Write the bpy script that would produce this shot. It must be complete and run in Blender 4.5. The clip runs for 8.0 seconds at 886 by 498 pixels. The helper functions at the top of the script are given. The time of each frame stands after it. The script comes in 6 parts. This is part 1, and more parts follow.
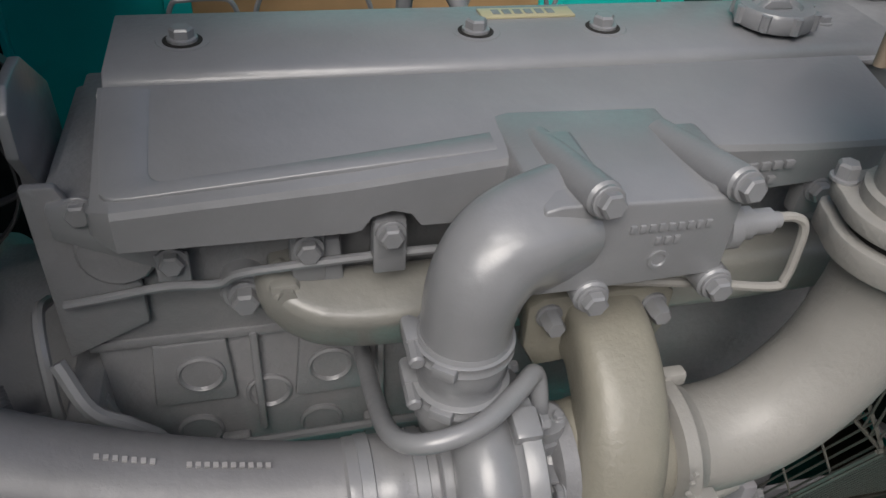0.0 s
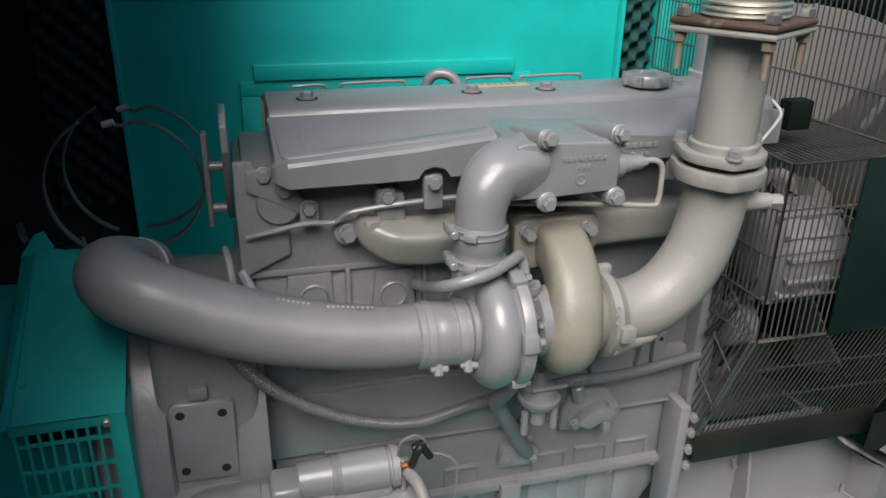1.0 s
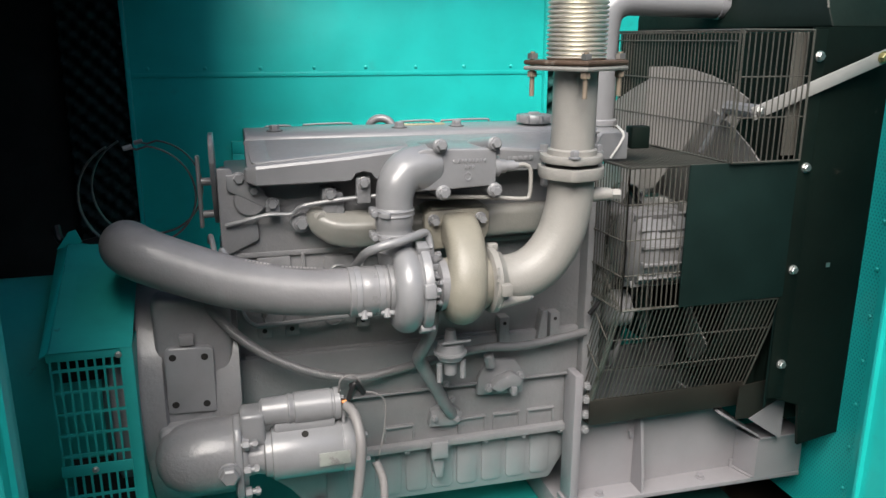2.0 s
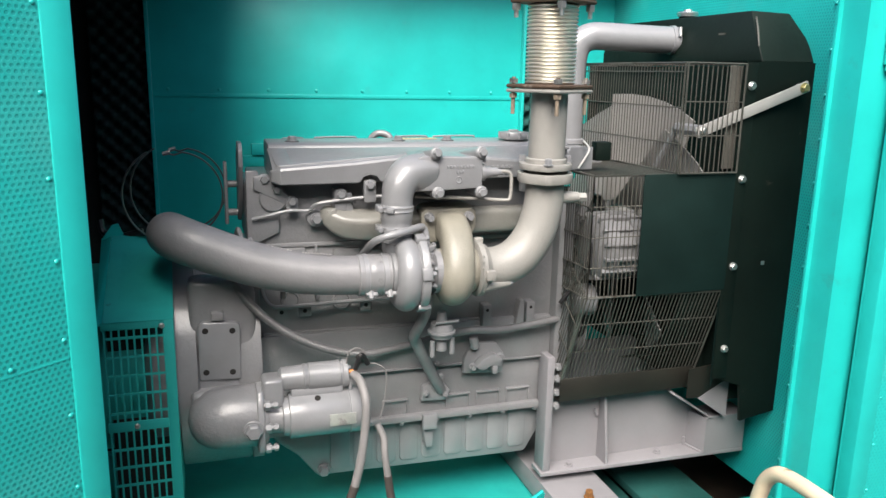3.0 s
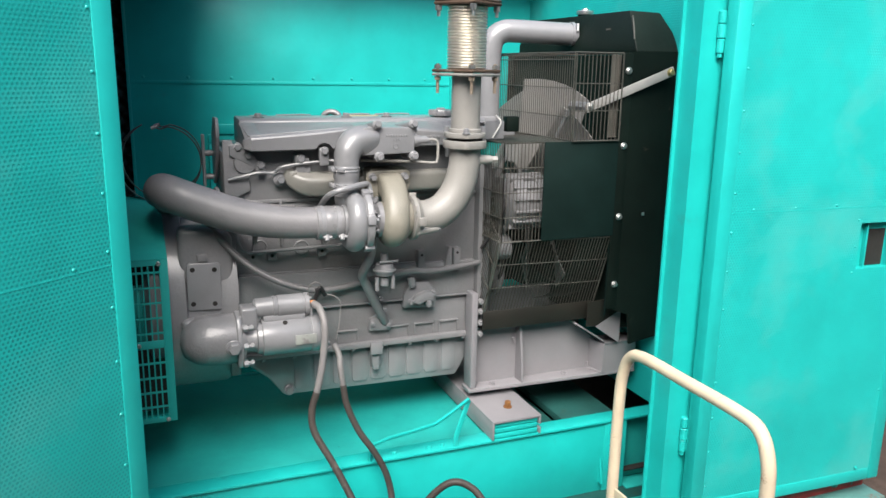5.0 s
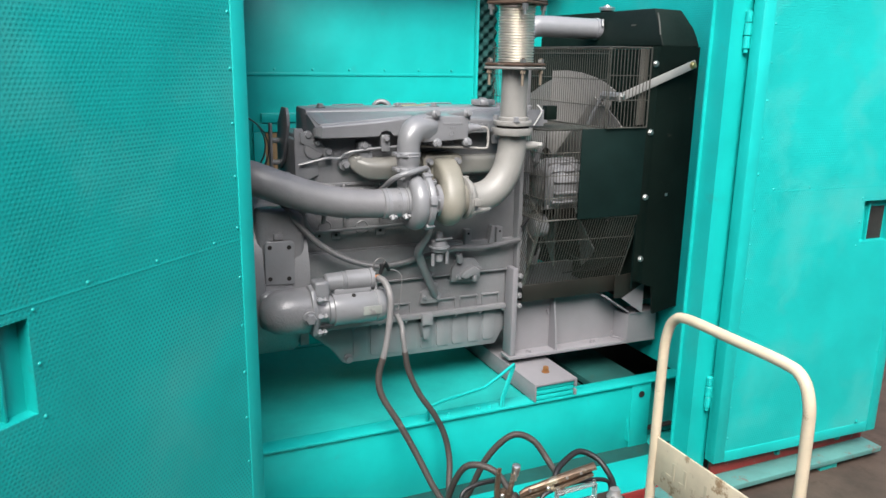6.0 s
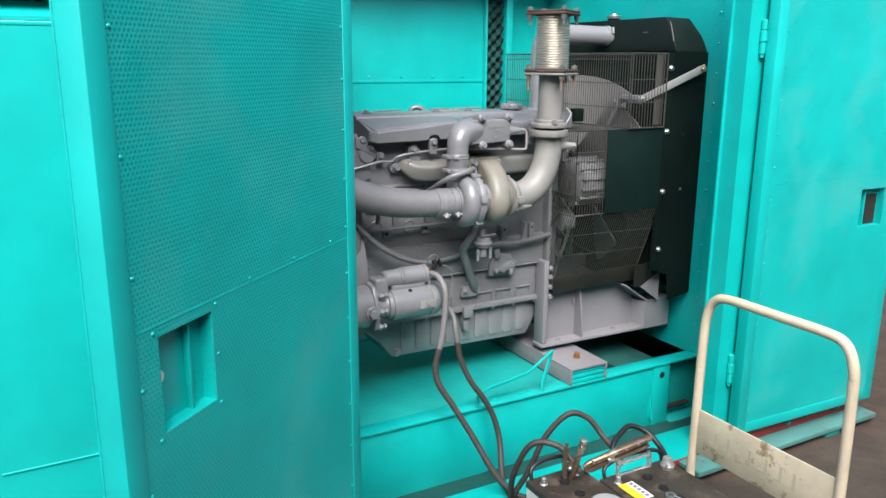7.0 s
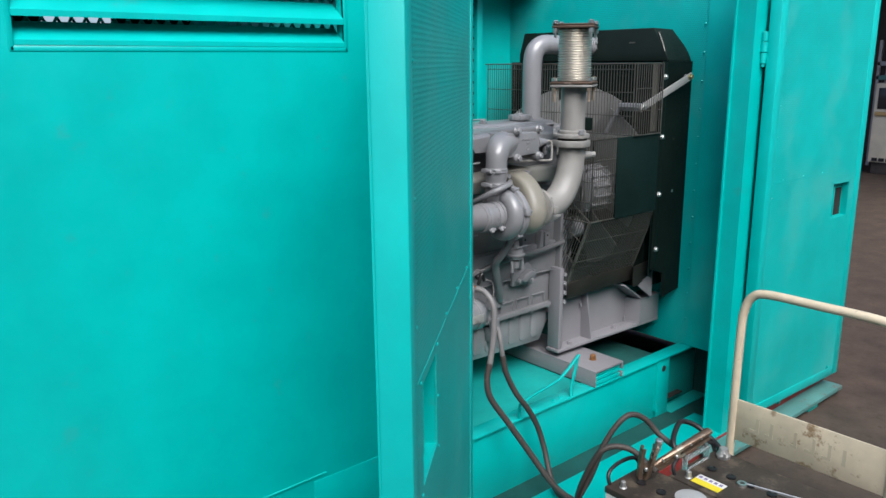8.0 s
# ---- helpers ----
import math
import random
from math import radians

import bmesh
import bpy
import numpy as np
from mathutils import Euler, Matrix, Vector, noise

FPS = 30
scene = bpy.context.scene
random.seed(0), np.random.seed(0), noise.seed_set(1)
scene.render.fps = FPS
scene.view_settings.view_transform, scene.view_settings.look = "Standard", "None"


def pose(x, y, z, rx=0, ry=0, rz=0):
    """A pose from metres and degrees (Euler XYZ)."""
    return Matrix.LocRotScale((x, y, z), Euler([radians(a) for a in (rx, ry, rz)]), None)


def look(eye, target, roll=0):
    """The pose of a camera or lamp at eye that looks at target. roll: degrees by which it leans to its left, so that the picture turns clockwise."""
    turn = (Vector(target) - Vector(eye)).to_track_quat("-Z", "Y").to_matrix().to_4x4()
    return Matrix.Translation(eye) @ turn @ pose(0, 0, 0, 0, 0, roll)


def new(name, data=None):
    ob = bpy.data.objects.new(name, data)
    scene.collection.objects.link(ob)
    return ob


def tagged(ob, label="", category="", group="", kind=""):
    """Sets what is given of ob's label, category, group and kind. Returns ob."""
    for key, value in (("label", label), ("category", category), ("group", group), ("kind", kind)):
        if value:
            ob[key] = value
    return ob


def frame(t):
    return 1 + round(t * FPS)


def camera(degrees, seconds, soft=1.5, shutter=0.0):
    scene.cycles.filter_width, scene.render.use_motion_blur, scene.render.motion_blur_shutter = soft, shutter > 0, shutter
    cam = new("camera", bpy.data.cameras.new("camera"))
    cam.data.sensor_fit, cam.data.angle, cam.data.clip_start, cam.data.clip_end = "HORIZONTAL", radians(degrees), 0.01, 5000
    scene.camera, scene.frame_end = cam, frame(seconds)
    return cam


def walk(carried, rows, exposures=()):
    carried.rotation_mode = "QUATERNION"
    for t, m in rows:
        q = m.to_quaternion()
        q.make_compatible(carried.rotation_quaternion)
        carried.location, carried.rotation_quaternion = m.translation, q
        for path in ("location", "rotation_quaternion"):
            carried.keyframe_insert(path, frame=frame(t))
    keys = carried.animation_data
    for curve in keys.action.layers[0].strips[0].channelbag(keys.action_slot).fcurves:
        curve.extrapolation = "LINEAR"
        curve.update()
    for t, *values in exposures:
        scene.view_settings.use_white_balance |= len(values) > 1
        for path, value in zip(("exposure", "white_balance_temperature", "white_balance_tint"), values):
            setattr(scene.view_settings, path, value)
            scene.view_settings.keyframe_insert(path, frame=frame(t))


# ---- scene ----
# ---- camera ----
cam = camera(59.9, 8.0)
PATH = [
    (0, (-0.169, -0.364, 1.788), (0.258, 1.171, 0.579), 4.2),
    (0.5, (-0.275, -0.65, 1.784), (0.193, 1.021, 0.79), 2.0),
    (1, (-0.381, -0.975, 1.769), (0.123, 0.792, 0.979), 1.1),
    (1.5, (-0.397, -1.251, 1.725), (0.119, 0.579, 1.104), 0.4),
    (2, (-0.351, -1.516, 1.679), (0.165, 0.344, 1.155), 0.1),
    (2.2, (-0.359, -1.605, 1.682), (0.169, 0.257, 1.176), 0.3),
    (3.5, (-0.56, -1.929, 1.647), (0.065, -0.077, 1.221), 1.4),
    (4, (-0.567, -2.082, 1.654), (0.092, -0.246, 1.214), 1.6),
    (5.3, (-0.725, -2.384, 1.634), (0.013, -0.584, 1.17), 0.8),
    (5.5, (-0.816, -2.406, 1.639), (-0.065, -0.615, 1.164), 0.8),
    (6, (-1.018, -2.455, 1.656), (-0.225, -0.685, 1.171), 1.0),
    (6.5, (-1.174, -2.496, 1.669), (-0.318, -0.757, 1.176), 0.6),
    (7, (-1.466, -2.437, 1.668), (-0.533, -0.733, 1.193), 0.3),
    (7.5, (-1.769, -2.3, 1.724), (-0.702, -0.674, 1.261), 0.0),
    (8, (-2.049, -1.99, 1.717), (-0.797, -0.505, 1.245), -0.5),
]
EXPOSURES = [(0.0, 0.22, 6550, 10), (1.0, 0.68, 6600, 10), (2.0, 1.06, 6700, 10), (3.5, 1.47, 6750, 10), (5.5, 1.22, 6550, 10), (7.0, 1.15, 6300, 10), (7.5, 0.99, 6250, 10), (8.0, 0.70, 6150, 10)]
walk(cam, [(t, look(eye, target, roll)) for t, eye, target, roll in PATH], EXPOSURES)

# ---- light ----
SUN_FROM = Vector((-0.30, -0.59, 0.78)).normalized()
world = bpy.data.worlds.new("overcast")
scene.world = world
world.use_nodes = True
sky = world.node_tree.nodes.new("ShaderNodeTexSky")
sky.sky_type, sky.sun_disc = "NISHITA", False
sky.sun_elevation = math.asin(SUN_FROM.z)
sky.sun_rotation = math.atan2(SUN_FROM.x, SUN_FROM.y)
sky.air_density, sky.dust_density, sky.ozone_density = 0.6, 3.0, 0.6
back = world.node_tree.nodes["Background"]
back.inputs["Strength"].default_value = 0.135
world.node_tree.links.new(sky.outputs[0], back.inputs["Color"])
sun = new("sun", bpy.data.lights.new("sun", "SUN"))
sun.data.energy, sun.data.angle, sun.data.color = 2.8, radians(45), (1.0, 0.975, 0.94)
sun.matrix_world = look(SUN_FROM * 20, (0, 0, 0))


# ---- materials ----
def nodes_of(name):
    m = bpy.data.materials.new(name)
    m.use_nodes = True
    t = m.node_tree
    return m, t, t.nodes["Principled BSDF"]


def add(t, kind, **inputs):
    n = t.nodes.new(kind)
    for key, value in inputs.items():
        n.inputs[key.replace("_", " ")].default_value = value
    return n


def paint(name, color, rough=0.4, metal=0.0, wear=0.1, grain=60.0, bump=0.15, coat=0.0, mottle=0.12, dirt=None, dirt_at=0.62, wave=0.0):
    """A painted or bare surface: two scales of variation, fine bump, optional stains of a second colour."""
    m, t, b = nodes_of(name)
    tex = t.nodes.new("ShaderNodeTexCoord")
    big = add(t, "ShaderNodeTexNoise", Scale=5.0, Detail=6.0, Roughness=0.6)
    fine = add(t, "ShaderNodeTexNoise", Scale=grain, Detail=5.0, Roughness=0.6)
    for n in (big, fine):
        t.links.new(tex.outputs["Object"], n.inputs["Vector"])
    ramp = t.nodes.new("ShaderNodeValToRGB")
    lo, hi = [c * (1 - mottle) for c in color], [min(1, c * (1 + mottle)) for c in color]
    ramp.color_ramp.elements[0].position, ramp.color_ramp.elements[1].position = 0.3, 0.7
    ramp.color_ramp.elements[0].color, ramp.color_ramp.elements[1].color = (*lo, 1), (*hi, 1)
    t.links.new(big.outputs["Fac"], ramp.inputs["Fac"])
    col = ramp.outputs["Color"]
    if dirt:
        spots = add(t, "ShaderNodeTexNoise", Scale=14.0, Detail=8.0, Roughness=0.7)
        t.links.new(tex.outputs["Object"], spots.inputs["Vector"])
        cut = t.nodes.new("ShaderNodeValToRGB")
        cut.color_ramp.elements[0].position, cut.color_ramp.elements[1].position = dirt_at, dirt_at + 0.08
        t.links.new(spots.outputs["Fac"], cut.inputs["Fac"])
        mix = t.nodes.new("ShaderNodeMixRGB")
        mix.inputs["Color2"].default_value = (*dirt, 1)
        t.links.new(cut.outputs["Color"], mix.inputs["Fac"])
        t.links.new(col, mix.inputs["Color1"])
        col = mix.outputs["Color"]
    t.links.new(col, b.inputs["Base Color"])
    spread = t.nodes.new("ShaderNodeMapRange")
    spread.inputs["To Min"].default_value, spread.inputs["To Max"].default_value = max(0.03, rough - wear), min(1, rough + wear * 1.2)
    t.links.new(fine.outputs["Fac"], spread.inputs["Value"])
    t.links.new(spread.outputs["Result"], b.inputs["Roughness"])
    b.inputs["Metallic"].default_value = metal
    b.inputs["Coat Weight"].default_value = coat
    b.inputs["Coat Roughness"].default_value = 0.19
    bp = add(t, "ShaderNodeBump", Strength=bump, Distance=0.002)
    t.links.new(fine.outputs["Fac"], bp.inputs["Height"])
    if wave:
        swell = add(t, "ShaderNodeTexNoise", Scale=3.0, Detail=2.0, Roughness=0.45)
        t.links.new(tex.outputs["Object"], swell.inputs["Vector"])
        dent = add(t, "ShaderNodeBump", Strength=wave, Distance=0.03)
        t.links.new(swell.outputs["Fac"], dent.inputs["Height"])
        t.links.new(dent.outputs["Normal"], bp.inputs["Normal"])
    t.links.new(bp.outputs["Normal"], b.inputs["Normal"])
    return m


TEAL = (0.007, 0.44, 0.41)
teal = paint("teal_enamel", TEAL, 0.36, bump=0.08, mottle=0.10, grain=40, coat=0.2, wave=0.35, dirt=(0.02, 0.40, 0.375), dirt_at=0.60)
# darker, rougher copy of the teal with random dark spots
teal_dull = paint("darker_teal_enamel", (0.01, 0.33, 0.30), 0.5, bump=0.1, mottle=0.15, dirt=(0.02, 0.12, 0.11), dirt_at=0.66)
# teal darkened to put the shade of gaps and pit into the colour
shaded_teal = paint("shaded_teal_channel", (0.007, 0.062, 0.056), 0.6, bump=0.2, mottle=0.25, dirt=(0.02, 0.06, 0.05), dirt_at=0.58)
teal_chipped = paint("teal_chipped", TEAL, 0.42, bump=0.1, mottle=0.1, dirt=(0.26, 0.19, 0.16), dirt_at=0.675)
grey = paint("grey_engine_enamel", (0.214, 0.219, 0.229), 0.34, bump=0.3, mottle=0.12, grain=80, coat=0.5, wear=0.14)
grey_cast = paint("grey_cast_iron_enamel", (0.204, 0.206, 0.214), 0.40, bump=0.85, mottle=0.15, grain=110, coat=0.5, wear=0.12)
grey_frame = paint("grey_frame_enamel", (0.215, 0.210, 0.224), 0.38, bump=0.2, mottle=0.08, dirt=(0.20, 0.17, 0.15), dirt_at=0.68)
tan_cast = paint("heat_yellowed_enamel", (0.222, 0.212, 0.176), 0.42, bump=0.5, mottle=0.18, grain=140, coat=0.12)
dull_tan = paint("dull_heated_enamel", (0.232, 0.229, 0.210), 0.36, bump=0.4, mottle=0.14, grain=120, coat=0.35)
loom_mat = paint("grey_conduit", (0.150, 0.150, 0.155), 0.42, bump=0.3, mottle=0.18, coat=0.2)
hose_mat = paint("grey_sprayed_rubber", (0.180, 0.180, 0.187), 0.46, bump=0.45, mottle=0.18, grain=70, coat=0.12, wear=0.16, wave=0.12)
sleeve_mat = paint("glossy_sprayed_sleeve", (0.205, 0.207, 0.214), 0.30, bump=0.9, mottle=0.12, grain=26, coat=0.6, wear=0.15)
# grey strap paint, darkened to carry the shade it hangs in
band_shaded = paint("shaded_band_grey", (0.075, 0.075, 0.078), 0.5, 0.3, bump=0.3, mottle=0.3)
pale_cast = paint("pale_exhaust_enamel", (0.262, 0.256, 0.240), 0.46, bump=0.5, mottle=0.14, grain=140, coat=0.08, dirt=(0.26, 0.24, 0.20), dirt_at=0.68)
black = paint("black_radiator_paint", (0.005, 0.010, 0.008), 0.52, bump=0.25, mottle=0.3, dirt=(0.045, 0.045, 0.035), dirt_at=0.655)
green_black = paint("green_black_sheet", (0.006, 0.016, 0.0145), 0.50, bump=0.12, mottle=0.25, dirt=(0.04, 0.035, 0.02), dirt_at=0.7)
steel = paint("bright_steel", (0.78, 0.75, 0.67), 0.33, 0.85, bump=0.1)
zinc = paint("zinc_bolt", (0.55, 0.56, 0.55), 0.35, 0.9, bump=0.1)
wire = paint("dirty_wire", (0.100, 0.098, 0.086), 0.36, 0.4, bump=0.3, mottle=0.35, dirt=(0.035, 0.028, 0.020), dirt_at=0.56)
rusty = paint("rusty_flange", (0.10, 0.065, 0.045), 0.65, 0.3, bump=0.6, mottle=0.35, dirt=(0.22, 0.18, 0.15), dirt_at=0.58)
brass = paint("rusty_brass_bolt", (0.30, 0.14, 0.05), 0.5, 0.5, bump=0.3, mottle=0.3)
stud_mat = paint("dull_stud", (0.26, 0.21, 0.16), 0.55, 0.3, bump=0.5, mottle=0.3, dirt=(0.20, 0.10, 0.05), dirt_at=0.62)
dull_strip = paint("dull_bare_strip", (0.13, 0.125, 0.11), 0.5, 0.2, bump=0.3, mottle=0.3)
shelf_brown = paint("dark_brown_sheet", (0.014, 0.0135, 0.0108), 0.45, bump=0.3, mottle=0.35)
deck_mat = paint("oily_deck", (0.055, 0.040, 0.029), 0.55, bump=0.4, mottle=0.35, dirt=(0.14, 0.11, 0.08), dirt_at=0.66)
flange_mat = paint("greyed_teal_flange", (0.09, 0.25, 0.23), 0.6, bump=0.3, mottle=0.2, dirt=(0.16, 0.13, 0.11), dirt_at=0.58)
chipped_lip = paint("chipped_seam", (0.30, 0.295, 0.30), 0.5, bump=0.6, mottle=0.25, grain=160, dirt=(0.44, 0.43, 0.41), dirt_at=0.56)
label_grey = paint("label_print", (0.20, 0.17, 0.30), 0.5, bump=0.05)
grey_label = paint("grey_label", (0.36, 0.37, 0.37), 0.5, bump=0.1)
copper = paint("copper_stud", (0.60, 0.25, 0.10), 0.4, 0.9, bump=0.3)
rubber = paint("worn_cable_rubber", (0.045, 0.038, 0.034), 0.6, bump=0.4, mottle=0.3, dirt=(0.11, 0.09, 0.075), dirt_at=0.6)
black_rubber = paint("black_rubber", (0.012, 0.012, 0.013), 0.45, bump=0.2)
cream = paint("cream_trolley_paint", (0.60, 0.52, 0.38), 0.5, bump=0.3, mottle=0.2, dirt=(0.27, 0.18, 0.10), dirt_at=0.57)
cream_worn = paint("worn_cream_tube", (0.62, 0.53, 0.385), 0.45, bump=0.4, mottle=0.15, grain=90, dirt=(0.22, 0.13, 0.07), dirt_at=0.605)
cream_dark = paint("worn_stencil", (0.50, 0.44, 0.32), 0.6, bump=0.2, mottle=0.15)
battery_white = paint("battery_case", (0.62, 0.62, 0.60), 0.45, bump=0.1, dirt=(0.2, 0.18, 0.15))
battery_top = paint("dirty_battery_lid", (0.040, 0.031, 0.024), 0.55, bump=0.6, mottle=0.45, grain=120, dirt=(0.095, 0.075, 0.055), dirt_at=0.53)
yellow = paint("yellow_label", (0.75, 0.62, 0.03), 0.5, bump=0.05)
white_plastic = paint("white_plastic", (0.7, 0.7, 0.68), 0.4, bump=0.05)
clamp_metal = paint("old_clamp_metal", (0.24, 0.17, 0.12), 0.40, 0.75, bump=0.5, mottle=0.35, dirt=(0.42, 0.38, 0.30), dirt_at=0.55)
lead = paint("lead_terminal", (0.38, 0.38, 0.37), 0.5, 0.7, bump=0.5, mottle=0.25)
red_primer = paint("red_primer", (0.30, 0.035, 0.03), 0.6, bump=0.3, mottle=0.25, dirt=(0.03, 0.20, 0.18), dirt_at=0.58)
ground_mat = paint("dirty_concrete", (0.066, 0.046, 0.034), 0.75, bump=0.6, mottle=0.35, grain=35, dirt=(0.052, 0.035, 0.025), dirt_at=0.55)
dark_wall = paint("dark_shed_wall", (0.045, 0.038, 0.034), 0.8, bump=0.3, mottle=0.4)
cardboard = paint("brown_insulation_board", (0.30, 0.19, 0.09), 0.8, bump=0.3, mottle=0.2)
plate_yellow = paint("pale_brass_plate", (0.48, 0.44, 0.28), 0.4, 0.2, bump=0.1)
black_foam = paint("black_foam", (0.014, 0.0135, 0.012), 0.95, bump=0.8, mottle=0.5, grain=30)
# darker copy of the teal foam, shadow put into its colour
shadow_foam = paint("shadow_specked_foam", (0.005, 0.018, 0.017), 0.95, bump=0.5, mottle=0.5, grain=50)
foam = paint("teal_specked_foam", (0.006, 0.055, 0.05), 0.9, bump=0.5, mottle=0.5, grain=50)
mid_grey = paint("grey_fan_enamel", (0.30, 0.295, 0.285), 0.38, bump=0.2, mottle=0.12)
tan_strip = paint("tan_strip", (0.4, 0.28, 0.12), 0.5)
ivory = paint("ivory_cabinet", (0.62, 0.57, 0.45), 0.5, bump=0.1)
dark_glass = paint("dark_panel", (0.02, 0.02, 0.022), 0.2, bump=0.05)


clear_plastic, clear_tree, clear_shader = nodes_of("clear_scratched_plastic")
clear_shader.inputs["Base Color"].default_value = (0.85, 0.88, 0.88, 1)
clear_shader.inputs["Transmission Weight"].default_value = 0.85
clear_shader.inputs["Roughness"].default_value = 0.16
scratches = add(clear_tree, "ShaderNodeTexNoise", Scale=90.0, Detail=4.0, Roughness=0.6)
dent = add(clear_tree, "ShaderNodeBump", Strength=0.3, Distance=0.002)
clear_tree.links.new(scratches.outputs["Fac"], dent.inputs["Height"])
clear_tree.links.new(dent.outputs["Normal"], clear_shader.inputs["Normal"])

for dark in (black, green_black):
    dark.node_tree.nodes["Principled BSDF"].inputs["Specular IOR Level"].default_value = 0.14


def perforated(name, color, pitch=0.0105, hole=0.27, clogged=(0.10, 0.72)):
    """Painted perforated sheet: staggered round holes as dark dimples, laid out on the object's own x and z."""
    m, t, b = nodes_of(name)
    tex = t.nodes.new("ShaderNodeTexCoord")
    sep = t.nodes.new("ShaderNodeSeparateXYZ")
    t.links.new(tex.outputs["UV"], sep.inputs["Vector"])

    def math_node(op, a, c=None):
        n = t.nodes.new("ShaderNodeMath")
        n.operation = op
        for k, v in enumerate((a, c)):
            if v is None:
                continue
            if isinstance(v, (int, float)):
                n.inputs[k].default_value = v
            else:
                t.links.new(v, n.inputs[k])
        return n.outputs[0]

    u, w = math_node("DIVIDE", sep.outputs["X"], pitch), math_node("DIVIDE", sep.outputs["Y"], pitch * 0.866)
    row = math_node("FLOOR", w)
    shift = math_node("MULTIPLY", math_node("PINGPONG", row, 1.0), 0.5)
    fu = math_node("SUBTRACT", math_node("FRACT", math_node("ADD", u, shift)), 0.5)
    fw = math_node("MULTIPLY", math_node("SUBTRACT", math_node("FRACT", w), 0.5), 0.866)
    d = math_node("SQRT", math_node("ADD", math_node("MULTIPLY", fu, fu), math_node("MULTIPLY", fw, fw)))
    edge = t.nodes.new("ShaderNodeMapRange")
    edge.inputs["From Min"].default_value, edge.inputs["From Max"].default_value = hole - 0.05, hole + 0.05
    t.links.new(d, edge.inputs["Value"])
    big = add(t, "ShaderNodeTexNoise", Scale=4.0, Detail=6.0, Roughness=0.6)
    t.links.new(tex.outputs["Object"], big.inputs["Vector"])
    tone = t.nodes.new("ShaderNodeValToRGB")
    tone.color_ramp.elements[0].position, tone.color_ramp.elements[1].position = 0.3, 0.7
    tone.color_ramp.elements[0].color = (*[c * 0.88 for c in color], 1)
    tone.color_ramp.elements[1].color = (*[min(1, c * 1.1) for c in color], 1)
    t.links.new(big.outputs["Fac"], tone.inputs["Fac"])
    mix = t.nodes.new("ShaderNodeMixRGB")
    mix.inputs["Color1"].default_value = (0.005, 0.25, 0.24, 1)
    cover = add(t, "ShaderNodeTexNoise", Scale=1.3, Detail=3.0, Roughness=0.55)
    t.links.new(tex.outputs["Object"], cover.inputs["Vector"])
    clog = t.nodes.new("ShaderNodeMapRange")
    clog.inputs["From Min"].default_value, clog.inputs["From Max"].default_value = 0.40, 0.60
    clog.inputs["To Min"].default_value, clog.inputs["To Max"].default_value = clogged
    t.links.new(cover.outputs["Fac"], clog.inputs["Value"])
    t.links.new(math_node("MAXIMUM", edge.outputs["Result"], clog.outputs["Result"]), mix.inputs["Fac"])
    haze = add(t, "ShaderNodeTexNoise", Scale=2.3, Detail=5.0, Roughness=0.62)
    t.links.new(tex.outputs["Object"], haze.inputs["Vector"])
    veil = t.nodes.new("ShaderNodeMapRange")
    veil.inputs["From Min"].default_value, veil.inputs["From Max"].default_value = 0.50, 0.72
    veil.inputs["To Max"].default_value = 0.75
    t.links.new(haze.outputs["Fac"], veil.inputs["Value"])
    dusty = t.nodes.new("ShaderNodeMixRGB")
    dusty.inputs["Color2"].default_value = (0.075, 0.44, 0.41, 1)
    t.links.new(veil.outputs["Result"], dusty.inputs["Fac"])
    t.links.new(tone.outputs["Color"], dusty.inputs["Color1"])
    t.links.new(dusty.outputs["Color"], mix.inputs["Color2"])
    t.links.new(mix.outputs["Color"], b.inputs["Base Color"])
    b.inputs["Roughness"].default_value = 0.42
    bp = add(t, "ShaderNodeBump", Strength=0.5, Distance=0.001)
    t.links.new(edge.outputs["Result"], bp.inputs["Height"])
    swell = add(t, "ShaderNodeTexNoise", Scale=2.6, Detail=2.0, Roughness=0.45)
    t.links.new(tex.outputs["Object"], swell.inputs["Vector"])
    dent = add(t, "ShaderNodeBump", Strength=0.4, Distance=0.03)
    t.links.new(swell.outputs["Fac"], dent.inputs["Height"])
    t.links.new(dent.outputs["Normal"], bp.inputs["Normal"])
    t.links.new(bp.outputs["Normal"], b.inputs["Normal"])
    return m


perf = perforated("teal_perforated_sheet", TEAL)
perf_clogged = perforated("teal_clogged_perforated_sheet", TEAL, clogged=(0.72, 0.97))


# ---- builders ----
def finish(name, bm, mat, angle=38, recalc=True):
    if recalc:
        bmesh.ops.recalc_face_normals(bm, faces=bm.faces)
    me = bpy.data.meshes.new(name)
    bm.to_mesh(me)
    bm.free()
    me.materials.append(mat)
    me.polygons.foreach_set("use_smooth", [True] * len(me.polygons))
    me.set_sharp_from_angle(angle=radians(angle))
    return me


def thing(name, at, label, category, group="", kind=""):
    """An Empty at the base of a thing; parts are built in the world's metres."""
    ob = new(name)
    ob.location = at
    ob.empty_display_size = 0.05
    return tagged(ob, label, category, group, kind)


def root_place(ob):
    place = Vector((0, 0, 0))
    while ob is not None:
        place += ob.location
        ob = ob.parent
    return place


def part(name, bm, mat, parent, label="", angle=38):
    bmesh.ops.translate(bm, verts=bm.verts, vec=-root_place(parent))
    ob = new(name, finish(name, bm, mat, angle))
    ob.parent = parent
    return tagged(ob, label)


